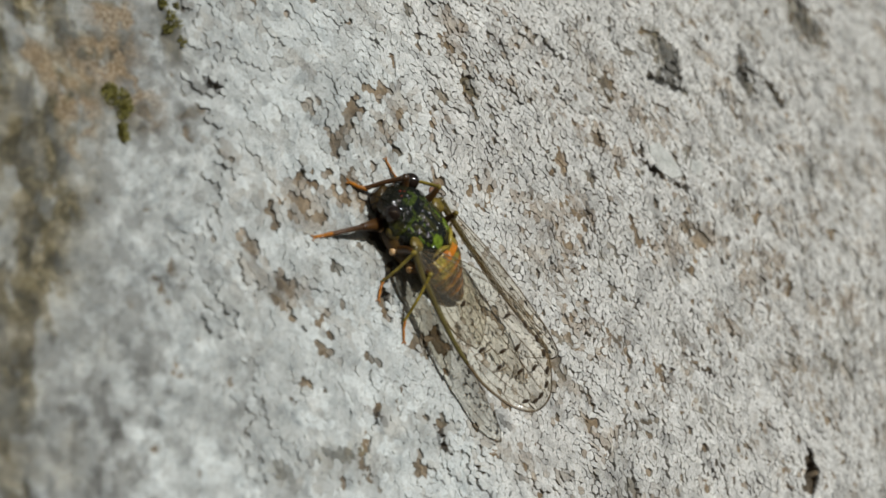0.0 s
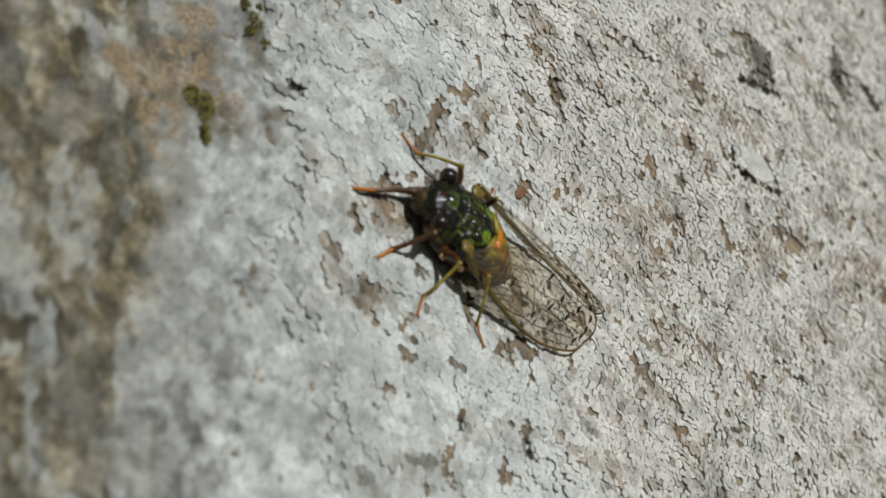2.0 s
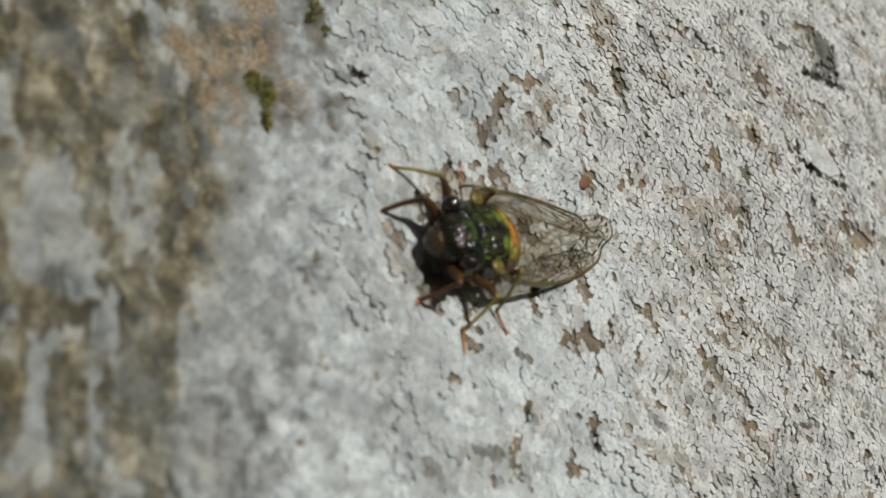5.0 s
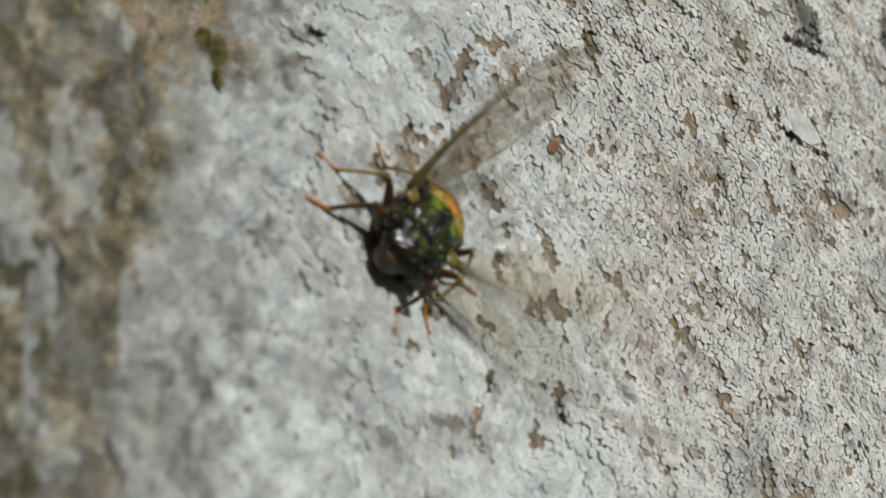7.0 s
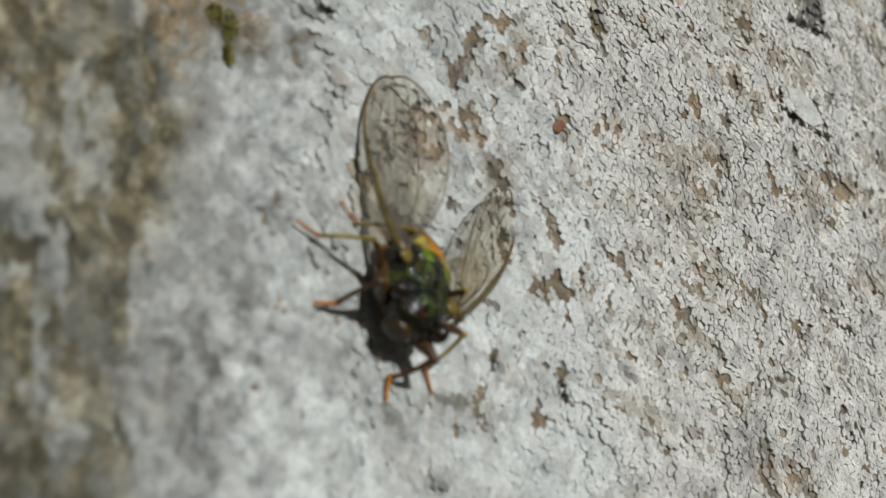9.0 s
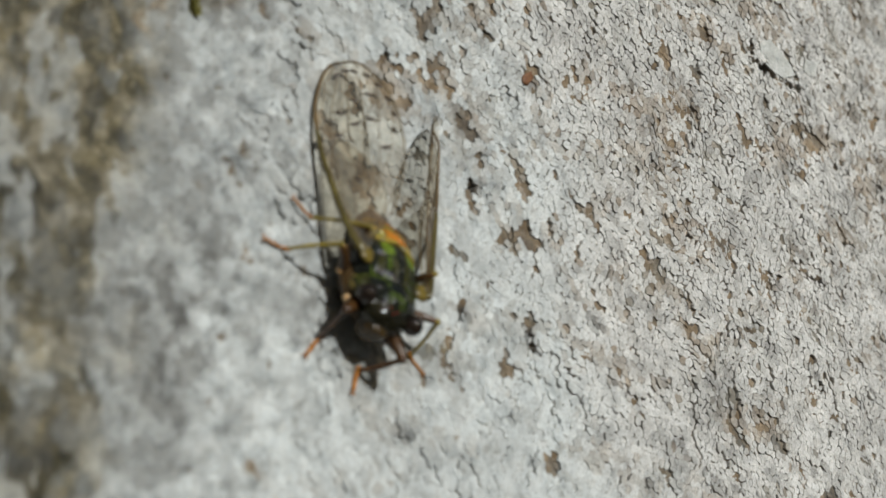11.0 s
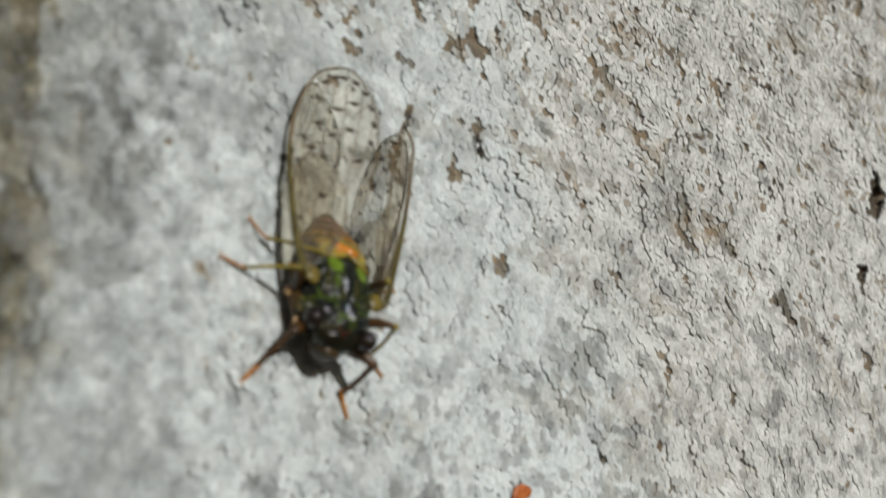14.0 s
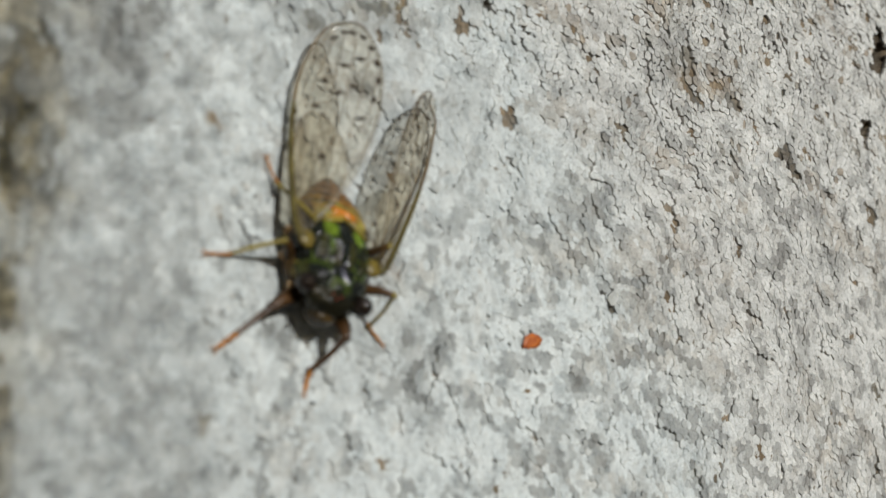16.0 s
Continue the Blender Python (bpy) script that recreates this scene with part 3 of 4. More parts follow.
    def attributes(data, pick, count):
        rgba = np.repeat(np.stack([tint[pick], moss[pick] * 0.9, worn[pick] * 0.85, np.ones(len(pick))], -1)[:, None], count, 1)
        rgba[:, 12:18, 0], rgba[:, 12:18, 2] = 1.0, 0.8  # brown broken edges
        data.attributes.new("cover", "FLOAT_COLOR", "POINT").data.foreach_set("color", rgba.astype(np.float32).ravel())
        for key, v in (("tone", tone), ("warmth", warmth)):
            data.attributes.new(key, "FLOAT", "POINT").data.foreach_set("value", np.repeat(v[pick], count).astype(np.float32))

    pick = np.flatnonzero(~alone)
    m = len(pick)
    data = bpy.data.meshes.new("flaked_crust")
    data.vertices.add(m * 19)
    data.vertices.foreach_set("co", co[pick].astype(np.float32).ravel())
    pattern = np.array([v for f in faces + fans for v in f])
    sizes = np.array([len(f) for f in faces + fans])
    loops = (pattern[None] + 19 * np.arange(m)[:, None]).ravel()
    data.loops.add(len(loops))
    data.loops.foreach_set("vertex_index", loops.astype(np.int32))
    starts = np.concatenate([[0], np.cumsum(np.tile(sizes, m))[:-1]])
    data.polygons.add(len(starts))
    data.polygons.foreach_set("loop_start", starts.astype(np.int32))
    data.polygons.foreach_set("use_smooth", np.zeros(len(starts), dtype=bool))
    data.update(calc_edges=True)
    attributes(data, pick, 19)
    data.materials.append(BARK)
    ob = new("flaked_crust", data)
    ob.parent = trunk
    tagged(ob, "pale grey crust broken into small flakes", kind="stuff")
    for k in near:
        data = bpy.data.meshes.new("bark_flake")
        data.from_pydata([tuple(v) for v in co[k]], [], faces + fans)
        data.update()
        attributes(data, np.array([k]), 19)
        data.materials.append(BARK)
        new("bark_flake", data).parent = trunk


def tree_trunk():
    trunk = tagged(new("tree_trunk"), "tree trunk with pale grey flaking lichen-crusted bark", "tree")
    u = np.linspace(0, 1, 860)
    across = -0.106 + 0.306 * (0.72 * u + 0.28 * u * u)
    slant = np.arange(1.150, 1.376, 0.00036)
    xs = np.broadcast_to(across, (len(slant), len(across))).copy()
    sheet("bark", xs, slant[:, None] + 0.45 * xs, BARK, trunk, label="pale grey crust of lichen with brown bare spots")
    flaked_crust(trunk)
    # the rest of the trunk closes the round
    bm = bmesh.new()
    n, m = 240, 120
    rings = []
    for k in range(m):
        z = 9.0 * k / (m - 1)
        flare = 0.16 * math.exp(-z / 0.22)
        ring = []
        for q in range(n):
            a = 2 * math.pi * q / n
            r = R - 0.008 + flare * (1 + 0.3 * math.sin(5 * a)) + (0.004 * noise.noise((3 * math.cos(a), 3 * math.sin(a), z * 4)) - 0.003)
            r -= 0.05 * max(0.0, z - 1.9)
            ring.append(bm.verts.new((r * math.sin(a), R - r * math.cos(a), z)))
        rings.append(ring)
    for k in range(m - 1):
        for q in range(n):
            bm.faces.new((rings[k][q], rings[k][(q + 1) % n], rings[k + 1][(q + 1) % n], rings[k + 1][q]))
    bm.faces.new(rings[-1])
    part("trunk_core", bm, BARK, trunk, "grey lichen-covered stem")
    return trunk


def ground():
    bm = bmesh.new()
    n = 60
    vs = []
    for k in range(n + 1):
        r = 0.05 * (2000 / 0.05) ** (k / n)
        vs.append([bm.verts.new((r * math.cos(a), r * math.sin(a) + R, 0.03 * noise.noise((r * math.cos(a), r * math.sin(a), 0)) if r < 40 else 0)) for a in [2 * math.pi * q / 48 for q in range(48)]])
    for k in range(n):
        for q in range(48):
            bm.faces.new((vs[k][q], vs[k + 1][q], vs[k + 1][(q + 1) % 48], vs[k][(q + 1) % 48]))
    g = part("ground", bm, SOIL, None)
    tagged(g, "brown leaf-litter soil under the tree", "ground", kind="structure")


trunk = tree_trunk()
ground()


# ---- places on the bark ----


def on_bark(x, z, heading=0.0, off=0.0, roll=0.0, pitch=0.0):
    """Pose on the trunk's face at x, z (mm): forward along the heading (degrees from +x towards up), z away from the bark."""
    px = x * MM
    n = Vector((px / R, -math.sqrt(1 - (px / R) ** 2), 0))
    t1, up = Vector((-n.y, n.x, 0)), Vector((0, 0, 1))
    f = (t1 * math.cos(radians(heading)) + up * math.sin(radians(heading))).normalized()
    left = n.cross(f)
    m = Matrix((f, left, n)).transposed().to_4x4()
    m = m @ pose(0, 0, 0, roll) @ pose(0, 0, 0, 0, -pitch)
    m.translation = Vector((px, float(skin(px)), z * MM)) + n * off * MM
    return m


def rise_at(x, z):
    """Height of the bark's relief at a place (mm)."""
    return float(bark_fields(np.array([x * MM]), np.array([z * MM]))[0][0]) / MM


# ---- shapes for the insect, in mm ----


def ease(xs, table):
    """Smooth columns through the rows of a table, at xs of its first column."""
    t = np.array(table, float)
    k = np.argsort(t[:, 0])
    t = t[k]
    fine = np.linspace(t[0, 0], t[-1, 0], 200)
    out = []
    for c in range(1, t.shape[1]):
        v = np.interp(fine, t[:, 0], t[:, c])
        pad = np.pad(v, 8, mode="reflect", reflect_type="odd")
        v = np.convolve(pad, np.hanning(19)[1:-1] / np.hanning(19).sum(), "same")[8:-8]
        out.append(np.interp(xs, fine, v))
    return np.array(out)


def loft(table, steps=40, around=32, square=2.0):
    """A closed body along x: rows of x, half width, height above its middle, depth under it, middle's z."""
    lo, hi = min(r[0] for r in table), max(r[0] for r in table)
    xs = lo + (hi - lo) * (0.5 - 0.5 * np.cos(np.pi * np.linspace(0.02, 0.98, steps)))
    w, h, d, zc = ease(xs, table)
    bm = bmesh.new()
    rings = []
    for x, a, b, c, z in zip(xs, w, h, d, zc):
        ring = []
        for q in range(around):
            th = 2 * math.pi * q / around
            cs, sn = math.cos(th), math.sin(th)
            y = abs(cs) ** (2 / square) * math.copysign(a, cs)
            v = abs(sn) ** (2 / square) * (b if sn > 0 else -c)
            ring.append(bm.verts.new((x * MM, y * MM, (z + v) * MM)))
        rings.append(ring)
    for r0, r1 in zip(rings, rings[1:]):
        for q in range(around):
            bm.faces.new((r0[q], r1[q], r1[(q + 1) % around], r0[(q + 1) % around]))
    for r, x in ((rings[0], lo), (rings[-1], hi)):
        mid = bm.verts.new(sum((v.co for v in r), Vector()) / around + Vector(((x - r[0].co.x / MM) * MM, 0, 0)))
        for q in range(around):
            bm.faces.new((r[q], r[(q + 1) % around], mid))
    bmesh.ops.recalc_face_normals(bm, faces=bm.faces)
    return bm


def tube(bm, pts, radii, around=8):
    """A tapered round rod through points (mm)."""
    pts = [Vector(p) for p in pts]
    rings = []
    side = None
    for k, p in enumerate(pts):
        d = (pts[min(k + 1, len(pts) - 1)] - pts[max(k - 1, 0)]).normalized()
        ref = Vector((0, 0, 1)) if abs(d.z) < 0.9 else Vector((0, 1, 0))
        a = d.cross(ref).normalized() if side is None else (side - d * side.dot(d)).normalized()
        side = a
        b = d.cross(a)
        ring = [bm.verts.new((p + (a * math.cos(t) + b * math.sin(t)) * radii[k]) * MM) for t in [2 * math.pi * q / around for q in range(around)]]
        rings.append(ring)
    for r0, r1 in zip(rings, rings[1:]):
        for q in range(around):
            bm.faces.new((r0[q], r0[(q + 1) % around], r1[(q + 1) % around], r1[q]))
    bm.faces.new(rings[0][::-1])
    bm.faces.new(rings[-1])
    return bm


def curve_points(pts, n):
    """n points along a smooth line through a few."""
    pts = [Vector(p) for p in pts]
    pts = [pts[0] * 2 - pts[1], *pts, pts[-1] * 2 - pts[-2]]
    out = []
    for q in range(n):
        f = q / (n - 1) * (len(pts) - 3)
        k = min(int(f), len(pts) - 4)
        t = f - k
        a, b, c, d = pts[k : k + 4]
        out.append(0.5 * (2 * b + (c - a) * t + (2 * a - 5 * b + 4 * c - d) * t * t + (3 * b - a - 3 * c + d) * t**3))
    return out


def ball(x, y, z, a, b, c, seg=20):
    bm = bmesh.new()
    bmesh.ops.create_uvsphere(bm, u_segments=seg, v_segments=seg // 2 + 2, radius=1.0)
    bmesh.ops.transform(bm, matrix=Matrix.Translation((x * MM, y * MM, z * MM)) @ Matrix.Diagonal((a * MM, b * MM, c * MM, 1)), verts=bm.verts)
    return bm


def paint(ob, rule):
    """Marks of two colours on a shell, from a rule on the places in mm."""
    data = ob.data
    co = np.empty(len(data.vertices) * 3, np.float32)
    data.vertices.foreach_get("co", co)
    co = co.reshape(-1, 3) / MM
    a, b = rule(co[:, 0], co[:, 1], co[:, 2])
    rgba = np.stack([a, b, np.zeros_like(a), np.ones_like(a)], -1).astype(np.float32)
    data.attributes.new("mark", "FLOAT_COLOR", "POINT").data.foreach_set("color", rgba.ravel())


def back_marks(x, y, z):
    """Green loops, spots and hind cross of the thorax."""
    a = np.abs(y)
    wob = 0.30 * fbm(x, y, 1.4, 3, 5)
    # two pairs of loops: thin green arcs round olive fields
    inner = np.hypot((x - 2.2) / 2.4, (a - 0.95) / 0.8) + wob
    outer = np.hypot((x - 1.7) / 2.7, (a - 3.0) / 0.95) + wob
    arc = np.maximum(1 - step(0.05, 0.12, np.abs(inner - 1)), 1 - step(0.04, 0.11, np.abs(outer - 1)))
    olive = np.maximum(1 - step(0.6, 0.85, inner), 1 - step(0.35, 0.6, outer))
    spot = 1 - step(0.7, 1.0, np.hypot((x + 1.0) / 1.25, (a - 2.1) / 1.0) + wob)
    rim = step(4.2, 4.6, a + wob) * step(4.6, 5.4, z) * step(-0.5, 0.5, x)
    tail = step(-3.4, -3.9, x) * (1 - step(2.2, 2.6, a))
    up = step(5.4, 6.0, z) * (1 - step(4.2, 4.7, a))
    arc = arc * step(0.28, 0.5, 0.5 + 0.4 * fbm(x * 0.9, y, 1.8, 2, 6))
    return np.clip(np.maximum.reduce([0.7 * arc, spot, 0.25 * rim]), 0, 1) * up, np.clip(np.maximum(tail, 0.5 * olive), 0, 1) * up * 0.9


def collar_marks(x, y, z):
    a = np.abs(y)
    wob = 0.2 * fbm(x, y, 1.2, 2, 15)
    side = 0.6 * step(0.28, 0.5, fbm(a * 1.1, x * 0.9, 1.7, 3, 215))
    hind = (1 - step(4.3, 4.7, x + wob)) * step(1.5, 2.5, a)
    up = step(4.2, 5.2, z)
    return np.clip(np.maximum(0.5 * side, hind * 0.3), 0, 1) * up, np.clip(0.35 * step(4.0, 4.4, a + wob), 0, 1) * step(2.6, 3.4, z)


def belly_marks(x, y, z):
    ring = np.mod(-x + 0.3, 1.75) / 1.75
    a = np.abs(y)
    mottle = 0.5 * step(0.48, 0.62, 0.5 + 0.5 * fbm(x, y * 0.6, 1.3, 3, 27)) * step(-8.0, -6.0, x)
    base = 0.8 * step(-5.2, -4.7, x) * (1 - step(1.2, 2.1, a)) + 0.25 * step(0.6, 0.8, ring) * (1 - step(1.2, 2.0, a))
    green = 0.25 * step(0.68, 0.85, ring) + step(1.8, 2.6, a) * step(-5.6, -5.0, x) * (1 - step(3.4, 4.0, a)) + 0.15 * step(2.6, 3.4, a)
    return np.clip(np.maximum(green, mottle), 0, 1) * step(1.6, 2.4, z), np.clip(base + 0.25 * step(0.5, 0.7, ring), 0, 1) * step(2.4, 3.2, z)


SPAN = 30.8
FORE_S = (0, 0.04, 0.12, 0.25, 0.4, 0.55, 0.7, 0.82, 0.92, 0.975, 1)
FORE_F = (0.5, 0.9, 1.4, 1.9, 2.3, 2.5, 2.2, 1.3, -0.3, -1.7, -3.0)
FORE_B = (-0.5, -1.5, -3.7, -6.3, -8.1, -9.2, -9.3, -8.6, -7.1, -5.5, -3.4)
HIND_B = (-0.5, -1.8, -4.6, -7.6, -9.4, -10.0, -9.4, -7.8, -5.2, -3.2, -1.3)


def wing_edge(s, span, back):
    f = np.interp(s, FORE_S, FORE_F) * span / SPAN
    b = np.interp(s, FORE_S, back) * span / SPAN
    return f, b


def camber(s, k):
    """Bow of the wing: k runs from its front edge 0 to its hind edge 1."""
    return 0.9 * math.sin(math.pi * min(max(k, 0), 1)) * (0.4 + 0.6 * s) - 0.5 * s * s


def wing_spot_point(s, k, span, back, sgn):
    f, b = wing_edge(s, span, back)
    return Vector((s * span, sgn * (f + (b - f) * k), camber(s, k)))


def wing(name, cicada, sgn, span, back, label):
    """A clear wing: membrane, net of veins, front rib and dark spots. Span along +x, front edge towards sgn * y."""
    bm = bmesh.new()
    ns, nk = 44, 16
    g = [[bm.verts.new(wing_spot_point(i / ns, j / nk, span, back, sgn) * MM) for j in range(nk + 1)] for i in range(ns + 1)]
    for i in range(ns):
        for j in range(nk):
            bm.faces.new((g[i][j], g[i + 1][j], g[i + 1][j + 1], g[i][j + 1]))
    w = part(name, bm, MEMBRANE if span > 20 else CLEAR, cicada, label)

    def line(rows, n):
        return curve_points([wing_spot_point(s, k, span, back, sgn) for s, k in rows], n)

    thick = span / SPAN
    bm = bmesh.new()
    tube(bm, line([(0, 0.4), (0.03, 0.05), (0.12, 0), (0.3, 0), (0.5, 0), (0.62, 0)], 26), np.linspace(0.55, 0.32, 26) * thick)
    part("front_rib", bm, COSTA, w, "olive front rib")
    bm = bmesh.new()
    tube(bm, line([(0.62, 0), (0.75, 0), (0.88, 0), (0.96, 0), (1, 0.5), (0.975, 0.97), (0.9, 0.985), (0.75, 0.985), (0.5, 0.985), (0.25, 0.98), (0.06, 0.98)], 60), np.interp(np.linspace(0, 1, 60), [0, 0.3, 0.5, 1], [0.28, 0.2, 0.12, 0.07]) * thick, 6)
    part("rim_vein", bm, VEIN, w)
    bm = bmesh.new()
    longs = [
        [(0.03, 0.2), (0.2, 0.12), (0.42, 0.13), (0.6, 0.14), (0.72, 0.20), (0.84, 0.26), (0.93, 0.3)],
        [(0.04, 0.3), (0.22, 0.28), (0.42, 0.33), (0.58, 0.36), (0.74, 0.42), (0.88, 0.46), (0.95, 0.5)],
        [(0.22, 0.28), (0.36, 0.46), (0.54, 0.53), (0.7, 0.58), (0.84, 0.64), (0.92, 0.72)],
        [(0.05, 0.45), (0.2, 0.58), (0.36, 0.66), (0.54, 0.70), (0.7, 0.76), (0.82, 0.84), (0.88, 0.94)],
        [(0.36, 0.66), (0.5, 0.83), (0.66, 0.9), (0.74, 0.98)],
        [(0.04, 0.6), (0.14, 0.82), (0.3, 0.9), (0.44, 0.97)],
        [(0.42, 0.13), (0.5, 0.05), (0.6, 0.01)],
        [(0.6, 0.14), (0.72, 0.09), (0.84, 0.1), (0.9, 0.02)],
        [(0.84, 0.1), (0.92, 0.14), (0.965, 0.16)],
        [(0.62, 0.55), (0.74, 0.70), (0.8, 0.97)],
    ]
    for rows in longs:
        tube(bm, line(rows, 18), np.interp(np.linspace(0, 1, 18), [0, 0.45, 0.7, 1], [0.045, 0.05, 0.075, 0.055]) * thick, 5)
    crosses = [((0.60, 0.14), (0.62, 0.37)), ((0.72, 0.20), (0.74, 0.42)), ((0.80, 0.24), (0.84, 0.10)), ((0.66, 0.39), (0.66, 0.56)), ((0.80, 0.44), (0.78, 0.61)), ((0.70, 0.58), (0.66, 0.745)), ((0.82, 0.63), (0.80, 0.82)), ((0.52, 0.70), (0.52, 0.84)), ((0.34, 0.31), (0.38, 0.47))]
    for a, b in crosses:
        tube(bm, line([a, ((a[0] + b[0]) / 2 + 0.008, (a[1] + b[1]) / 2), b], 6), [0.075 * thick] * 6, 5)
    part("vein_net", bm, VEIN, w, "net of dark brown veins")
    if span > 25:
        spot = None
        marks = [(0.60, 0.25, 80), (0.72, 0.31, 75), (0.66, 0.47, 90), (0.79, 0.53, 80), (0.68, 0.66, 70), (0.81, 0.73, 60), (0.36, 0.39, 60), (0.52, 0.77, 80), (0.58, 0.03, 10), (0.60, 0.90, 15), (0.69, 0.93, 20), (0.77, 0.94, 30), (0.85, 0.92, 40), (0.91, 0.86, 50), (0.945, 0.70, 60), (0.955, 0.50, 80), (0.93, 0.28, 100)]
        for s, k, turn in marks:
            if spot is None:
                bm = ball(0, 0, 0, 0.66, 0.30, 0.10, 10)
                spot = part("dark_spot", bm, SPOT, w)
                ob = spot
            else:
                ob = new("dark_spot", spot.data)
                ob.parent = w
            p = wing_spot_point(s, k, span, back, sgn)
            ob.matrix_basis = Matrix.Translation(p * MM) @ pose(0, 0, 0, 0, 0, sgn * turn)
    return w


# hip, thigh, shin and foot lengths of each pair of legs, mm
LEGS = {"front": ((5.8, 2.6, 2.4), 5.6, 6.6, 2.9), "middle": ((2.2, 4.2, 2.3), 6.0, 7.2, 3.0), "hind": ((-1.5, 4.3, 2.2), 5.8, 8.4, 3.0)}


def leg(name, cicada, pair, thick, sgn, label, shin):
    """A jointed leg: thigh from the hip along +x, and under it the shin and the clawed foot, each along +x from its joint."""
    hip, a, b, f = LEGS[pair]
    bm = bmesh.new()
    tube(bm, curve_points([(0, 0, 0), (a * 0.3, 0, -0.2), (a * 0.7, 0, 0.15), (a, 0, 0)], 12), thick * np.array([0.75, 0.95, 1.05, 1.1, 1.12, 1.08, 1.0, 0.9, 0.8, 0.72, 0.66, 0.6]), 10)
    thigh = part(name, bm, FEMUR, cicada, label)
    thigh.location = Vector((hip[0], hip[1] * sgn, hip[2])) * MM
    bm = ball(0, 0, 0, thick * 0.72, thick * 0.68, thick * 0.68, 10)
    tube(bm, curve_points([(0, 0, 0), (b * 0.5, 0, 0.25), (b, 0, 0)], 12), thick * np.interp(np.linspace(0, 1, 12), [0, 0.2, 0.8, 1], [0.52, 0.42, 0.36, 0.44]), 8)
    for q, s in ((0.45, 1), (0.6, -1), (0.75, 1), (0.88, -1), (0.97, 1)):
        tube(bm, [(b * q, 0, 0.1), (b * q + 0.45, 0.45 * s, 0.25)], [0.08, 0.02], 5)
    lower = part("shin", bm, shin, thigh, "olive-yellow shin" if shin is OLIVE else "dark brown shin")
    bm = bmesh.new()
    tube(bm, curve_points([(-0.5, 0, 0.5), (f * 0.35, 0, 0.02), (f * 0.6, 0, 0.05), (f, 0, -0.05)], 10), thick * np.interp(np.linspace(0, 1, 10), [0, 0.4, 0.6, 1], [0.38, 0.30, 0.34, 0.26]), 7)
    for q in (-1, 1):
        tube(bm, [(f, 0, 0), (f + 0.4, 0.3 * q, 0.05), (f + 0.6, 0.45 * q, -0.2)], [0.13, 0.1, 0.03], 5)
    foot = part("foot", bm, TIBIA, thigh, "orange clawed foot")
    return thigh, lower, foot


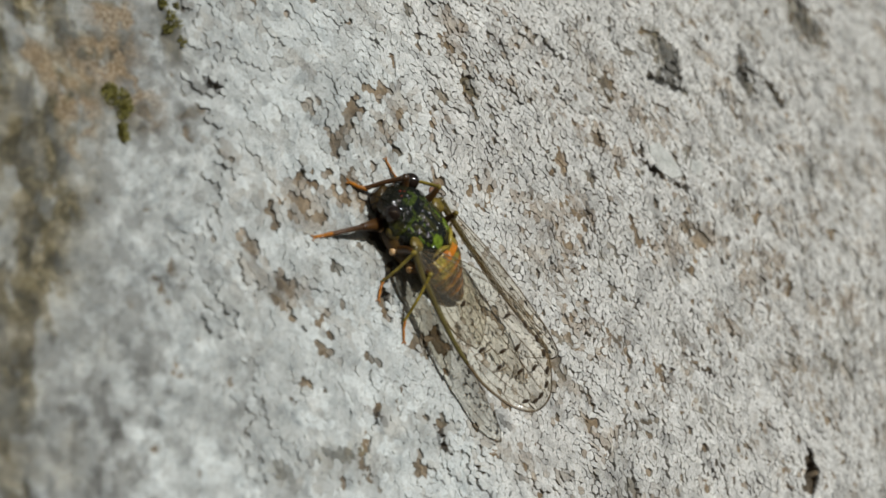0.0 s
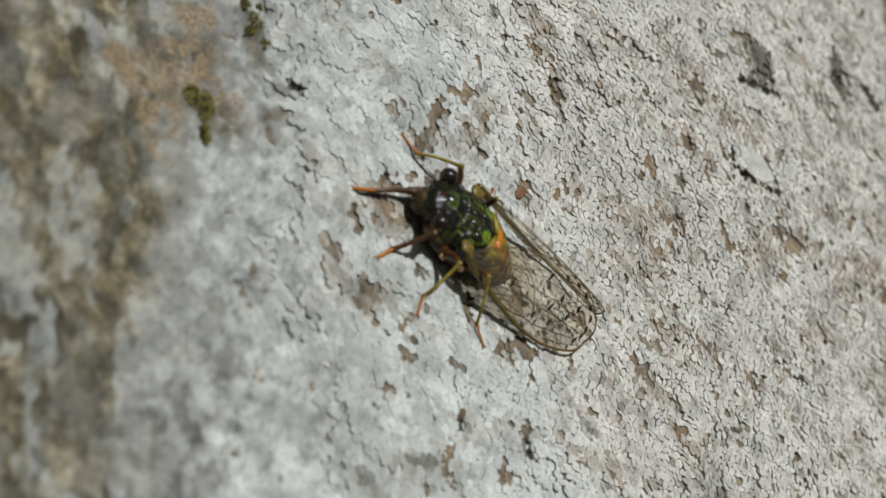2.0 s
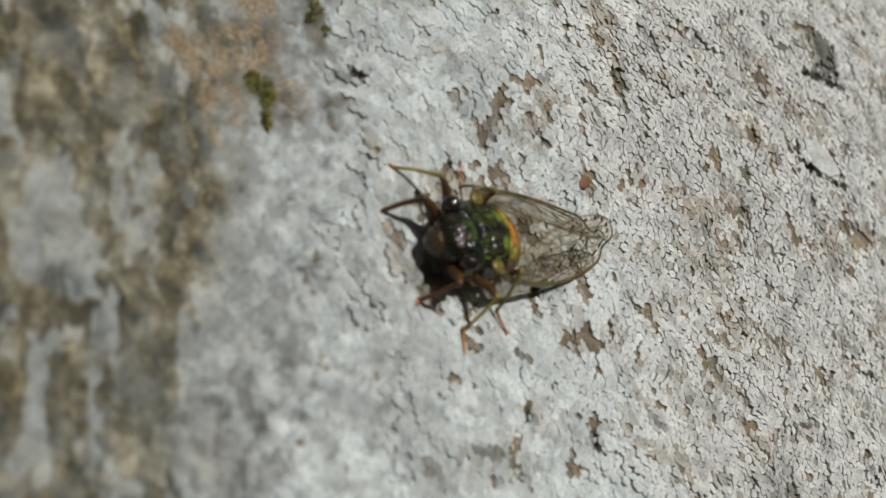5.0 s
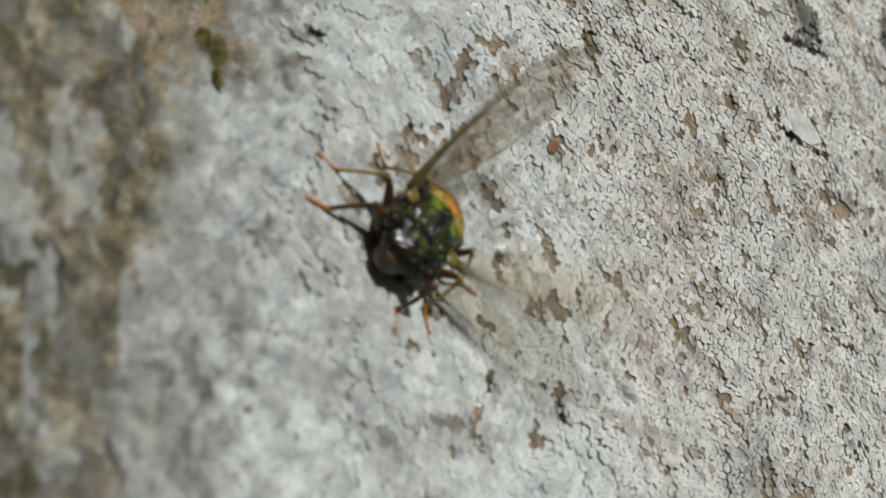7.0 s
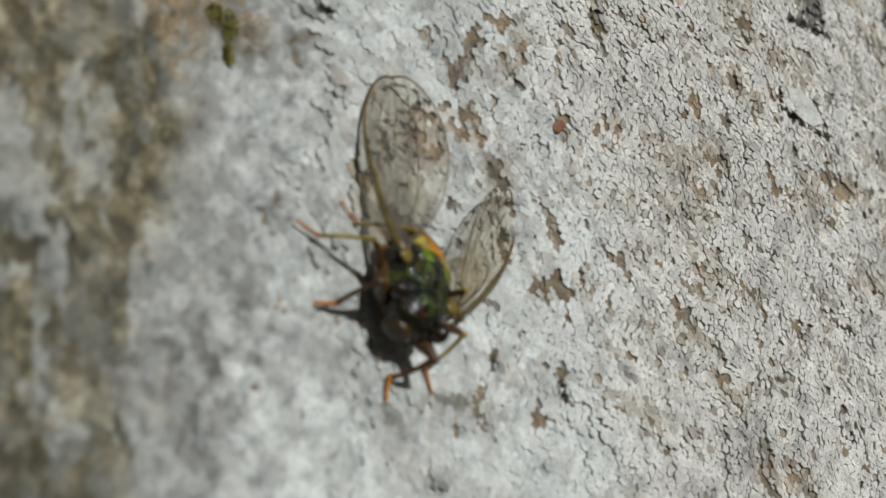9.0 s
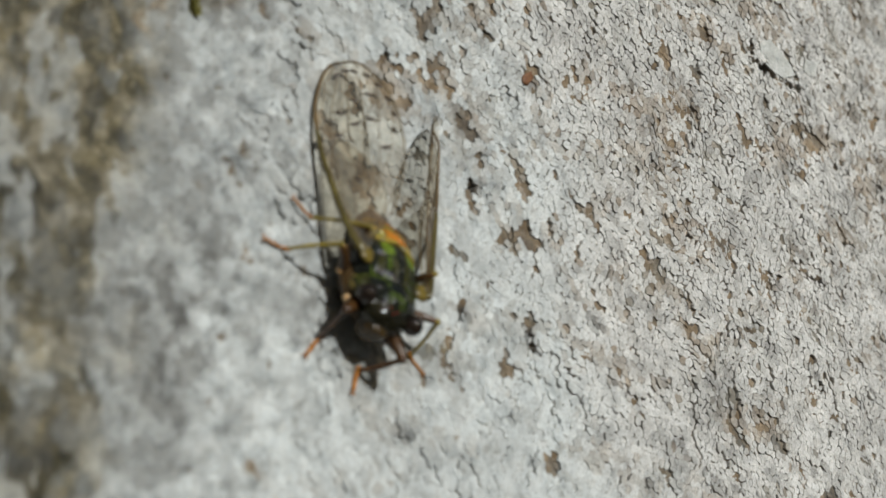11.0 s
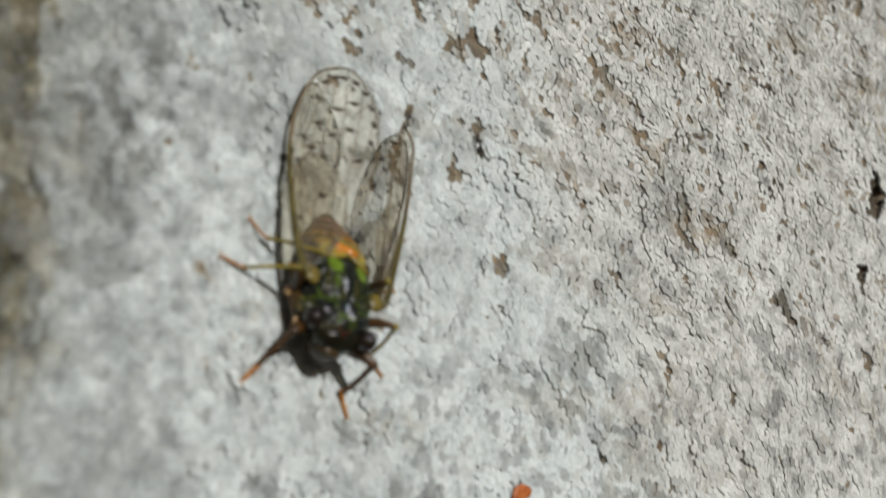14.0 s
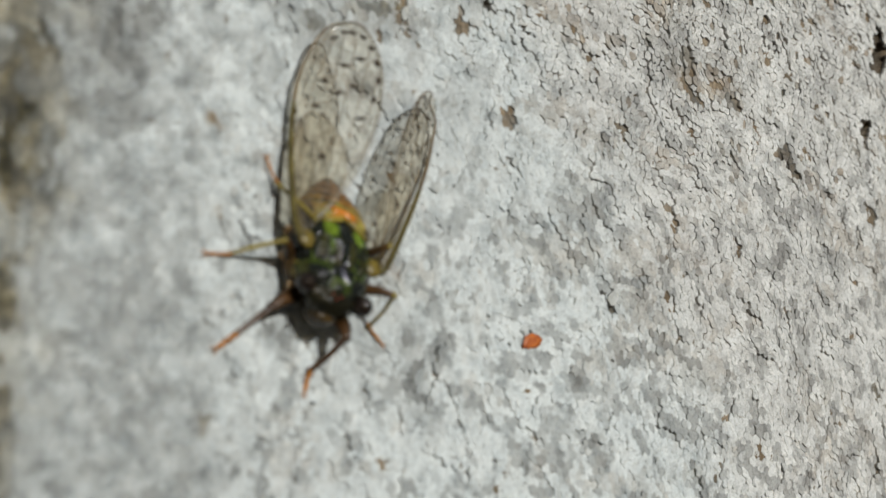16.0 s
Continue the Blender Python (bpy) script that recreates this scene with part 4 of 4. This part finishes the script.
def cicada_thing():
    c = tagged(new("cicada"), "green and black cicada with clear veined wings walking on the bark", "cicada")
    body = part("thorax", loft([(5.0, 3.6, 2.2, 2.8, 4.6), (3.8, 4.8, 3.0, 3.4, 4.5), (2.0, 5.4, 3.5, 3.6, 4.3), (0, 5.5, 3.6, 3.6, 4.2), (-1.6, 5.1, 3.3, 3.4, 4.2), (-3.0, 4.2, 2.6, 3.0, 4.2), (-4.2, 2.6, 1.8, 2.4, 4.3), (-4.8, 1.1, 0.8, 1.0, 4.5)], 110, 96), SHELL, c, "glossy black thorax with green marks")
    paint(body, back_marks)
    ridge = bmesh.new()
    for s in (1, -1):
        tube(ridge, curve_points([(-3.3, 0.2 * s, 6.75), (-2.7, 1.3 * s, 7.0), (-2.2, 2.6 * s, 6.85), (-2.2, 3.9 * s, 6.05)], 12), np.array([0.3, 0.34, 0.36, 0.36, 0.36, 0.36, 0.36, 0.34, 0.32, 0.28, 0.24, 0.16]))
        tube(ridge, curve_points([(-3.3, 0.2 * s, 6.7), (-3.9, 0.8 * s, 6.3), (-4.3, 1.6 * s, 5.7)], 8), np.linspace(0.3, 0.14, 8))
    part("thorax_ridge", ridge, OLIVE, body, "pale olive cross ridge")
    collar = part("collar", loft([(7.2, 3.5, 2.1, 2.2, 4.8), (6.4, 4.5, 2.6, 2.8, 4.7), (5.3, 5.0, 2.9, 3.0, 4.6), (4.3, 5.3, 3.05, 3.0, 4.5), (3.7, 4.7, 2.75, 2.8, 4.5)], 60, 72), SHELL, c, "black collar shield with olive marks")
    paint(collar, collar_marks)
    head = part("head", loft([(9.5, 1.3, 0.9, 1.4, 4.2), (8.9, 2.6, 1.5, 2.2, 4.5), (8.1, 3.6, 1.7, 2.6, 4.8), (7.3, 4.0, 1.8, 2.5, 5.0), (6.5, 3.5, 1.7, 2.3, 5.0)], 30, 40), HEAD, c, "broad black head")
    for s in (1, -1):
        part("eye", ball(7.2, 4.2 * s, 5.9, 1.35, 1.3, 1.4), EYE, head, "dark bulging eye")
        bm = tube(bmesh.new(), [(8.7, 2.2 * s, 5.1), (9.4, 2.7 * s, 5.2), (10.9, 3.5 * s, 5.2)], [0.26, 0.13, 0.03], 6)
        part("feeler", bm, HEAD, head)
    for y, x in ((0, 8.2), (0.6, 7.6), (-0.6, 7.6)):
        part("small_eye", ball(x, y, 6.55, 0.19, 0.19, 0.22, 10), OCELLUS, head, "tiny red eye")
    snout = part("face", loft([(10.2, 0.9, 0.9, 1.2, 3.6), (9.6, 1.8, 1.4, 2.2, 3.4), (8.4, 2.2, 1.6, 2.4, 3.0), (6.8, 1.5, 1.2, 1.6, 2.2)], 60, 32), FACE, head, "ridged brown face")
    for v in snout.data.vertices:  # cross ridges
        k = 1 + 0.05 * math.sin(v.co.x / MM * 9.0)
        v.co.y *= k
        v.co.z = 0.0030 + (v.co.z - 0.0030) * k
    part("beak", tube(bmesh.new(), curve_points([(8.4, 0, 1.2), (6.6, 0, 0.7), (2.8, 0, 0.8)], 10), np.linspace(0.6, 0.22, 10)), UNDER, head, "brown sucking beak")
    part("breast", loft([(7.0, 2.8, 2.0, 1.8, 2.7), (5.4, 4.9, 2.6, 2.1, 2.6), (3.4, 5.7, 3.0, 2.3, 2.6), (1.0, 5.9, 3.1, 2.3, 2.6), (-1.6, 5.5, 2.8, 2.2, 2.6), (-3.2, 4.2, 2.3, 1.8, 2.8), (-4.4, 2.6, 1.5, 1.4, 3.0)], 60, 56), UNDER, c, "dark brown underside")
    tail = part("abdomen", loft([(-2.6, 4.2, 2.6, 2.4, 4.1), (-4.2, 4.8, 2.9, 2.6, 3.8), (-6.0, 4.5, 2.7, 2.4, 3.4), (-8, 3.6, 2.1, 1.9, 2.9), (-10, 2.3, 1.4, 1.4, 2.3), (-11.6, 1.1, 0.9, 0.9, 1.8), (-12.2, 0.4, 0.4, 0.4, 1.7)], 90, 56), BELLY, c, "orange-brown abdomen with green rings")
    paint(tail, belly_marks)
    for v in tail.data.vertices:  # overlapping rings
        x = v.co.x / MM
        if -11.4 < x < -4.2:
            k = 1 + 0.11 * (((-x + 0.3) % 1.75) / 1.75 - 0.5)
            v.co.y *= k
            v.co.z = 0.0035 + (v.co.z - 0.0035) * k
    for s in (1, -1):  # pale joints where the legs leave the body
        for x, y, z in ((6.0, 4.2, 2.4), (2.4, 5.8, 2.6), (-1.5, 5.5, 2.5)):
            part("hip_joint", ball(x, y * s, z, 0.62, 0.55, 0.6, 12), JOINT, c, "pale orange hip joint")
        part("wing_root", ball(1.4, 5.0 * s, 6.3, 1.3, 1.3, 0.55, 14), LOBE, c, "yellow-olive wing root")
        part("side_plate", ball(4.5, 4.7 * s, 3.9, 1.3, 0.5, 0.9, 14), LOBE, c, "olive-yellow plate on the flank")
        part("drum_cover", ball(-3.6, 4.3 * s, 4.2, 1.3, 0.8, 1.5, 14), UNDER, c, "brown cover over the sound drum")
    parts = {}
    for side, s in (("left", 1), ("right", -1)):
        parts[side, "hind_wing"] = wing("hind_wing", c, s, 17.0, HIND_B, "small clear hind wing")
        parts[side, "fore_wing"] = wing("fore_wing", c, s, SPAN, FORE_B, "clear fore wing with dark spots")
        parts[side, "front"] = leg("front_leg", c, "front", 0.95, s, "thick dark front leg with orange marks", BROWN)
        parts[side, "middle"] = leg("middle_leg", c, "middle", 0.66, s, "slim dark middle leg", OLIVE)
        parts[side, "hind"] = leg("hind_leg", c, "hind", 0.60, s, "slim olive and orange hind leg", OLIVE)
    return c, parts


cicada, limbs = cicada_thing()

# ---- small things on the bark ----


def moss_clump(x, z, radius, count, label):
    """A cushion of many tiny pointed leaves."""
    rng = random.Random(int(x * 10 + z))
    bm = bmesh.new()
    tufts = [(rng.uniform(-1.1, 1.1) * radius, rng.uniform(-0.9, 0.9) * radius, rng.uniform(0.25, 0.6)) for _ in range(7)]
    for _ in range(count):
        tx, tz, size = rng.choice(tufts)
        r, a = radius * math.sqrt(rng.random()), rng.uniform(0, 2 * math.pi)
        px, pz = tx + size * r * math.cos(a), tz + size * r * math.sin(a)
        h = (1.0 - 0.6 * (r / radius) ** 2) * rng.uniform(0.5, 1.2)
        t, lean = rng.uniform(0, 2 * math.pi), rng.uniform(0.2, 0.9)
        d, s = Vector((math.cos(t) * lean, math.sin(t) * lean, 1)).normalized(), Vector((-math.sin(t), math.cos(t), 0))
        p = Vector((px, pz, rng.uniform(-0.6, 0.3) * h))
        q = [p - s * 0.10, p + s * 0.10, p + d * 0.5 * h + s * 0.13, p + d * h, p + d * 0.5 * h - s * 0.13]
        bm.faces.new([bm.verts.new(v * MM) for v in q])
    ob = part("moss_clump", bm, MOSS, None)
    ob.matrix_basis = on_bark(x, z, -35, rise_at(x, z))
    return tagged(ob, label, "moss", "moss on the bark", "stuff")


for mx, mz, mr, mn in ((-64.2, 1297.3, 2.7, 900), (-55.4, 1313.7, 1.6, 260), (-57.4, 1317.1, 1.7, 300)):
    moss_clump(mx, mz, mr, mn, "small olive-green moss cushion on the bark")


def scale_chip(name, x, z, turn, a, b, material, label, category, lift=0.25):
    """A small bent scale with an uneven rim."""
    bm = bmesh.new()
    rng = random.Random(int(x * 7 + z))
    rim = [Vector((a * math.cos(t) * rng.uniform(0.75, 1.1), b * math.sin(t) * rng.uniform(0.75, 1.1), 0)) for t in [2 * math.pi * q / 9 for q in range(9)]]
    top = [bm.verts.new(Vector((p.x, p.y, 0.25 + 0.22 * (p.x / a) ** 2)) * MM) for p in rim]
    low = [bm.verts.new(Vector((p.x, p.y, 0.22 * (p.x / a) ** 2)) * MM) for p in rim]
    mid = [bm.verts.new(Vector((p.x * 0.5, p.y * 0.5, 0.34)) * MM) for p in rim]
    for q in range(9):
        n = (q + 1) % 9
        bm.faces.new((low[q], low[n], top[n], top[q]))
        bm.faces.new((top[q], top[n], mid[n], mid[q]))
    bm.faces.new(mid)
    bm.faces.new(low[::-1])
    ob = part(name, bm, material, None)
    ob.matrix_basis = on_bark(x, z, turn, rise_at(x, z) + lift - 0.2) @ pose(0, 0, 0, 8, -6, 0)
    return tagged(ob, label, category)


scale_chip("bud_scale", 8.0, 1219.6, 20, 2.0, 1.2, HUSK, "bright orange bud scale stuck to the bark", "bud scale", 0.5)
scale_chip("bark_chip", -3.9, 1309.3, 50, 1.6, 0.9, CHIP, "small red-brown chip of bark", "bark chip", 0.4)


def bark_plate(x, z, turn, size):
    """A larger lifted plate of crust with a torn rim."""
    rng = random.Random(int(x))
    n = 7
    rim = [Vector((size * math.cos(t) * rng.uniform(0.65, 1.15), 0.6 * size * math.sin(t) * rng.uniform(0.6, 1.15), 0)) for t in [2 * math.pi * q / n for q in range(n)]]
    bm = bmesh.new()
    lift = lambda p: 0.35 + 0.12 * max(0.0, -p.y / size) + 0.1 * rng.random()
    top = [bm.verts.new(Vector((p.x, p.y, lift(p))) * MM) for p in rim]
    low = [bm.verts.new(Vector((p.x * 0.98, p.y * 0.98, lift(p) - 0.35)) * MM) for p in rim]
    mid = [bm.verts.new(Vector((p.x * 0.5, p.y * 0.5, 0.4 + 0.15 * rng.random())) * MM) for p in rim]
    for q in range(n):
        w = (q + 1) % n
        bm.faces.new((low[q], low[w], top[w], top[q]))
        bm.faces.new((top[q], top[w], mid[w], mid[q]))
    bm.faces.new(mid)
    bm.faces.new(low[::-1])
    ob = part("bark_plate", bm, FLAKE, trunk, "lifted plate of pale bark")
    ob.data.polygons.foreach_set("use_smooth", np.zeros(len(ob.data.polygons), dtype=bool))
    ob.matrix_basis = on_bark(x, z, turn, rise_at(x, z) + 0.2)


FLAKE = grainy("pale_flake", (0.30, 0.30, 0.28), (0.54, 0.54, 0.51), 300.0, 0.9, 0.8, 0.0008)
for row in ((62.0, 1343.2, 0, 6.0), (74.8, 1347.8, 45, 3.0), (25.5, 1229.5, 50, 1.8)):
    bark_plate(*row)

# ---- what moves ----


def wing_pose(sgn, sweep, lift, roof, hinge=(1.6, 6.0, 6.9)):
    """A wing from its hinge: sweep outward from the tail, lift off the bark, roof: how far its front edge hangs."""
    a, e, r = radians(sweep), radians(lift), radians(roof)
    span = Vector((-math.cos(a) * math.cos(e), sgn * math.sin(a) * math.cos(e), math.sin(e)))
    out = Vector((math.sin(a), sgn * math.cos(a), 0))
    over = span.cross(out) * -sgn
    front = out * math.cos(r) - over * math.sin(r)
    y = front * sgn
    m = Matrix((span, y, span.cross(y))).transposed().to_4x4()
    m.translation = Vector((hinge[0], hinge[1] * sgn, hinge[2])) * MM
    return m


def motions():
    # seconds, across and up the trunk (mm), heading, roll, pitch, height (mm)
    way = [
        (0.0, -8.9, 1298.0, 150.5, 1.0, -3.0, -0.7),
        (0.5, -10.4, 1296.6, 154.0, 1.0, -2.5, -0.7),
        (1.0, -11.9, 1295.2, 157.0, 0.5, -2.0, -0.7),
        (1.5, -15.2, 1296.3, 163.0, 0.0, 0.0, -0.7),
        (2.0, -17.8, 1296.6, 169.0, 0.0, 1.5, -0.7),
        (2.5, -19.2, 1296.5, 176.0, 0.0, 1.5, -0.7),
        (3.0, -20.4, 1295.8, 183.5, 0.0, 1.5, -0.7),
        (3.5, -22.6, 1295.4, 187.0, -0.5, 3.0, -0.7),
        (4.0, -24.4, 1293.1, 195.0, 0.0, 4.2, -0.7),
        (4.2, -25.2, 1292.5, 198.0, 0.0, 4.0, -0.7),
        (6.3, -32.8, 1282.9, 216.0, 4.0, 14.5, 1.6),
        (6.6, -32.6, 1282.9, 222.0, 3.0, 13.5, 1.4),
        (7.0, -31.1, 1283.9, 229.0, -1.0, 4.0, -0.5),
        (7.2, -31.7, 1283.6, 231.0, -5.0, 5.0, -0.6),
        (7.5, -32.8, 1281.3, 235.5, -7.0, 8.0, -0.6),
        (8.0, -33.7, 1277.6, 241.3, -7.0, 8.5, -0.4),
        (8.2, -34.3, 1275.9, 242.5, -7.0, 9.5, -0.2),
        (10.3, -33.9, 1268.4, 256.0, -2.0, 12.5, 0.7),
        (10.5, -33.7, 1267.7, 257.0, -2.0, 12.5, 0.7),
        (11.0, -34.2, 1265.0, 259.0, -2.0, 12.5, 0.7),
        (11.5, -34.4, 1263.2, 262.0, -2.0, 12.5, 0.7),
        (12.0, -34.2, 1258.8, 264.8, -1.0, 12.0, 0.7),
        (12.5, -34.0, 1252.6, 265.5, 1.5, 11.0, 0.5),
        (13.0, -32.6, 1247.0, 265.5, 4.5, 9.5, 0.3),
        (13.5, -30.3, 1242.3, 264.0, 5.0, 5.0, -0.6),
        (14.0, -30.3, 1237.6, 262.0, 4.5, 9.0, -0.3),
        (14.5, -30.1, 1231.8, 259.0, 5.0, 10.0, -0.3),
        (15.0, -30.4, 1228.0, 258.8, 5.0, 9.0, -0.6),
        (15.5, -31.3, 1224.8, 258.8, 6.5, 9.2, -0.6),
        (16.0, -31.7, 1222.0, 258.5, 7.5, 9.2, -0.6),
    ]
    walk(cicada, [(t, on_bark(x, z, h, off, roll, pitch)) for t, x, z, h, roll, pitch, off in way])
    # sweep, lift, roof of each wing
    def beat(t, sweep, lift, roof, half, turn=0.0):
        """One stroke through the middle of a flap: the wing comes from above and goes on down."""
        return [(t - 0.033, (sweep - turn, lift + half, roof)), (t, (sweep, lift, roof)), (t + 0.033, (sweep + turn, lift - half, roof))]

    left = [
        (0, (14, -2, 50)),
        (0.5, (10, -4, 49)),
        (1, (6, -7, 47)),
        (1.5, (1, -9, 45)),
        (2, (-2, -11, 43)),
        (3, (2, -11, 42)),
        (4, (-4, -8, 44)),
        (4.2, (-4, -7, 46)),
        (6.4, (-2, -9, 54)),
        (6.6, (-2, -9, 54)),
        *beat(6.7, 21, 36, 0, 8, 3),
        *beat(6.8, 11, 50, 5, 26, 3),
        *beat(6.9, 15, 46, 5, 26, 5),
        *beat(7.0, 62, 26, 0, 30, 28),
        *beat(7.1, 55, 43, 0, 34, 10),
        (7.2, (31, -1, 0)),
        (7.3, (17, -4, 14)),
        (7.5, (21, -2, 13)),
        (8.0, (26, -2, 12)),
        (10.5, (5, -4, 39)),
        (11.5, (7, -4, 39)),
        (12, (9, -5, 40)),
        (13.5, (11, -6, 42)),
        (14, (12, -6, 42)),
        (15, (15, -6, 40)),
        (16, (17, -6, 42)),
    ]
    right = [
        (0, (-2, -7, 50)),
        (1, (-2, -8, 50)),
        (3, (-1, -10, 48)),
        (4.2, (-2, -9, 44)),
        (6.4, (-5, -8, 34)),
        (6.6, (-5, -8, 34)),
        *beat(6.7, 27, 4, -8, 8, 6),
        *beat(6.8, 16, 38, -20, 26, 4),
        *beat(6.9, 14, 58, -20, 26, 4),
        *beat(7.0, 13, 44, -40, 34, -6),
        *beat(7.1, 13, 49, -40, 22, 4),
        (7.2, (17, 12, -5)),
        (7.3, (28, -8, 15)),
        (7.5, (31, -9, 22)),
        (8.0, (28, -10, 34)),
        (10.5, (14, -5, 37)),
        (11, (15, -5, 37)),
        (12, (10, -4.5, 42)),
        (13, (6, 0, 48)),
        (13.5, (5, 3, 47)),
        (14, (4, 0, 42)),
        (15, (2, -2, 36)),
        (16, (4, 3, 50)),
    ]
    for side, sgn, rows in (("left", 1, left), ("right", -1, right)):
        walk(limbs[side, "fore_wing"], [(t, wing_pose(sgn, *v)) for t, v in rows])
        walk(limbs[side, "hind_wing"], [(t, wing_pose(sgn, v[0] + 4, v[1] - 3, v[2] * 0.8, (0.4, 5.4, 6.5))) for t, v in rows])
    # the legs: where the feet stand, ahead of and to the side of the body (mm), and how they step from place to place
    stand = {
        ("left", "front"): [(0, 14.6, 16.2), (2, 12.2, 11.4), (3, 15.5, 12.8), (4, 14.7, 7.6), (6.5, 11.1, 10.0), (7.5, 12.2, 6.7), (8, 14.9, 7.1), (10.5, 12.5, 3.6), (12, 15.9, 3.2), (15, 12.0, 10.0), (16, 17.0, 2.0)],
        ("left", "middle"): [(0, -0.5, 12.4), (2, 3.2, 15.6), (3, 4.3, 13.6), (4, 6.7, 15.6), (6.5, 0.9, 12.6), (7.5, 10.5, 10.3), (8, 9.7, 9.0), (10.5, 4.7, 15.2), (12, 5.9, 11.7), (16, 5.8, 12.8)],
        ("left", "hind"): [(0, -7.6, 14.2), (2, -10.0, 13.3), (3, -2.5, 14.2), (4, -4.0, 12.6), (6.5, -6, 12), (16, -6, 12)],
        ("right", "front"): [(0, 14.0, 1.7), (2, 19.7, 4.0), (3, 19.0, -0.4), (4, 19.5, -3.0), (6.5, 9.7, -13.8), (7.5, 14.2, -10.5), (8, 9.7, -13.1), (10.5, 13.9, -4.9), (12, 12.1, -6.7), (15, 16.6, -10.7), (16, 17.0, -12.4)],
        ("right", "middle"): [(0, 10.8, -7.7), (2, 13.0, -9.8), (3, 15.0, -10.9), (4, 12.6, -14.4), (7.5, 3.8, -16.1), (8, 4.6, -17.2), (10.5, 1.9, -16.3), (12, 3.3, -15.2), (15, -0.3, -15.6), (16, 6.3, -16.7)],
        ("right", "hind"): [(0, -6, -12), (8, -5, -12), (10.5, -3.8, -12.5), (12, -9.1, -14.3), (15, -4.5, -11.0), (16, -9.5, -10.8)],
    }
    times = [r[0] for r in way]

    def body_at(t):
        return [float(np.interp(t, times, [r[k] for r in way])) for k in range(1, 7)]

    def turned(x_axis, up, place):
        """A pose whose x runs along one way, with its z leaning towards another."""
        x = x_axis.normalized()
        z = (up - x * up.dot(x)).normalized()
        m = Matrix((x, z.cross(x), z)).transposed().to_4x4()
        m.translation = place
        return m

    for side, sgn in (("left", 1), ("right", -1)):
        for n, pair in enumerate(("front", "middle", "hind")):
            rows = stand[side, pair]
            steps = []
            for k in range(33):
                t = 0.5 * k
                u, v = (float(np.interp(t, [r[0] for r in rows], [r[i] for r in rows])) for i in (1, 2))
                x, z, heading = body_at(t)[:3]
                c, s = math.cos(radians(heading)), math.sin(radians(heading))
                px, pz = x + u * c - v * s, z + u * s + v * c
                steps.append((px, pz, rise_at(px, pz)))
            hip, a, b, f = LEGS[pair]
            hip = Vector((hip[0], hip[1] * sgn, hip[2]))
            phase = 0.0 if (n % 2 == 0) == (sgn > 0) else 0.2
            keys = ([], [], [])
            for k in range(161):
                t = 0.1 * k
                i = min(int(t / 0.5 + 1e-6), 31)
                g = min(max((t - 0.5 * i - phase) / 0.3, 0.0), 1.0)
                g = g * g * (3 - 2 * g)
                fx, fz, fr = (p + (q - p) * g for p, q in zip(steps[i], steps[i + 1]))
                far = math.hypot(steps[i + 1][0] - steps[i][0], steps[i + 1][1] - steps[i][1])
                x, z, heading, roll, pitch, off = body_at(t)
                inside = on_bark(x, z, heading, off, roll, pitch).inverted()
                lifted = fr + 0.25 + min(1.5, 0.4 * far) * math.sin(math.pi * g)
                toe = inside @ on_bark(fx, fz, 0, lifted).translation / MM
                up = inside.to_3x3() @ on_bark(fx, fz).to_3x3().col[2]
                flat = toe - hip
                flat = (flat - up * flat.dot(up)).normalized()
                ankle = toe - flat * f + up * 0.35
                way_out = ankle - hip
                d = way_out.length
                if d > 0.985 * (a + b):
                    ankle = hip + way_out * (0.985 * (a + b) / d)
                elif d < 3.2:
                    ankle = hip + way_out * (3.2 / d)
                way_out = ankle - hip
                d = way_out.length
                along = (a * a - b * b + d * d) / (2 * d)
                rise = math.sqrt(max(a * a - along * along, 0.0))
                line = way_out / d
                pole = Vector((0, 0.25 * sgn, 1))
                pole = (pole - line * pole.dot(line)).normalized()
                knee = hip + line * along + pole * rise
                thigh = turned(knee - hip, pole, hip * MM)
                keys[0].append((t, thigh))
                keys[1].append((t, thigh.inverted() @ turned(ankle - knee, pole, knee * MM)))
                keys[2].append((t, thigh.inverted() @ turned(flat, up, ankle * MM)))
            for ob, made in zip(limbs[side, pair], keys):
                walk(ob, made)


motions()
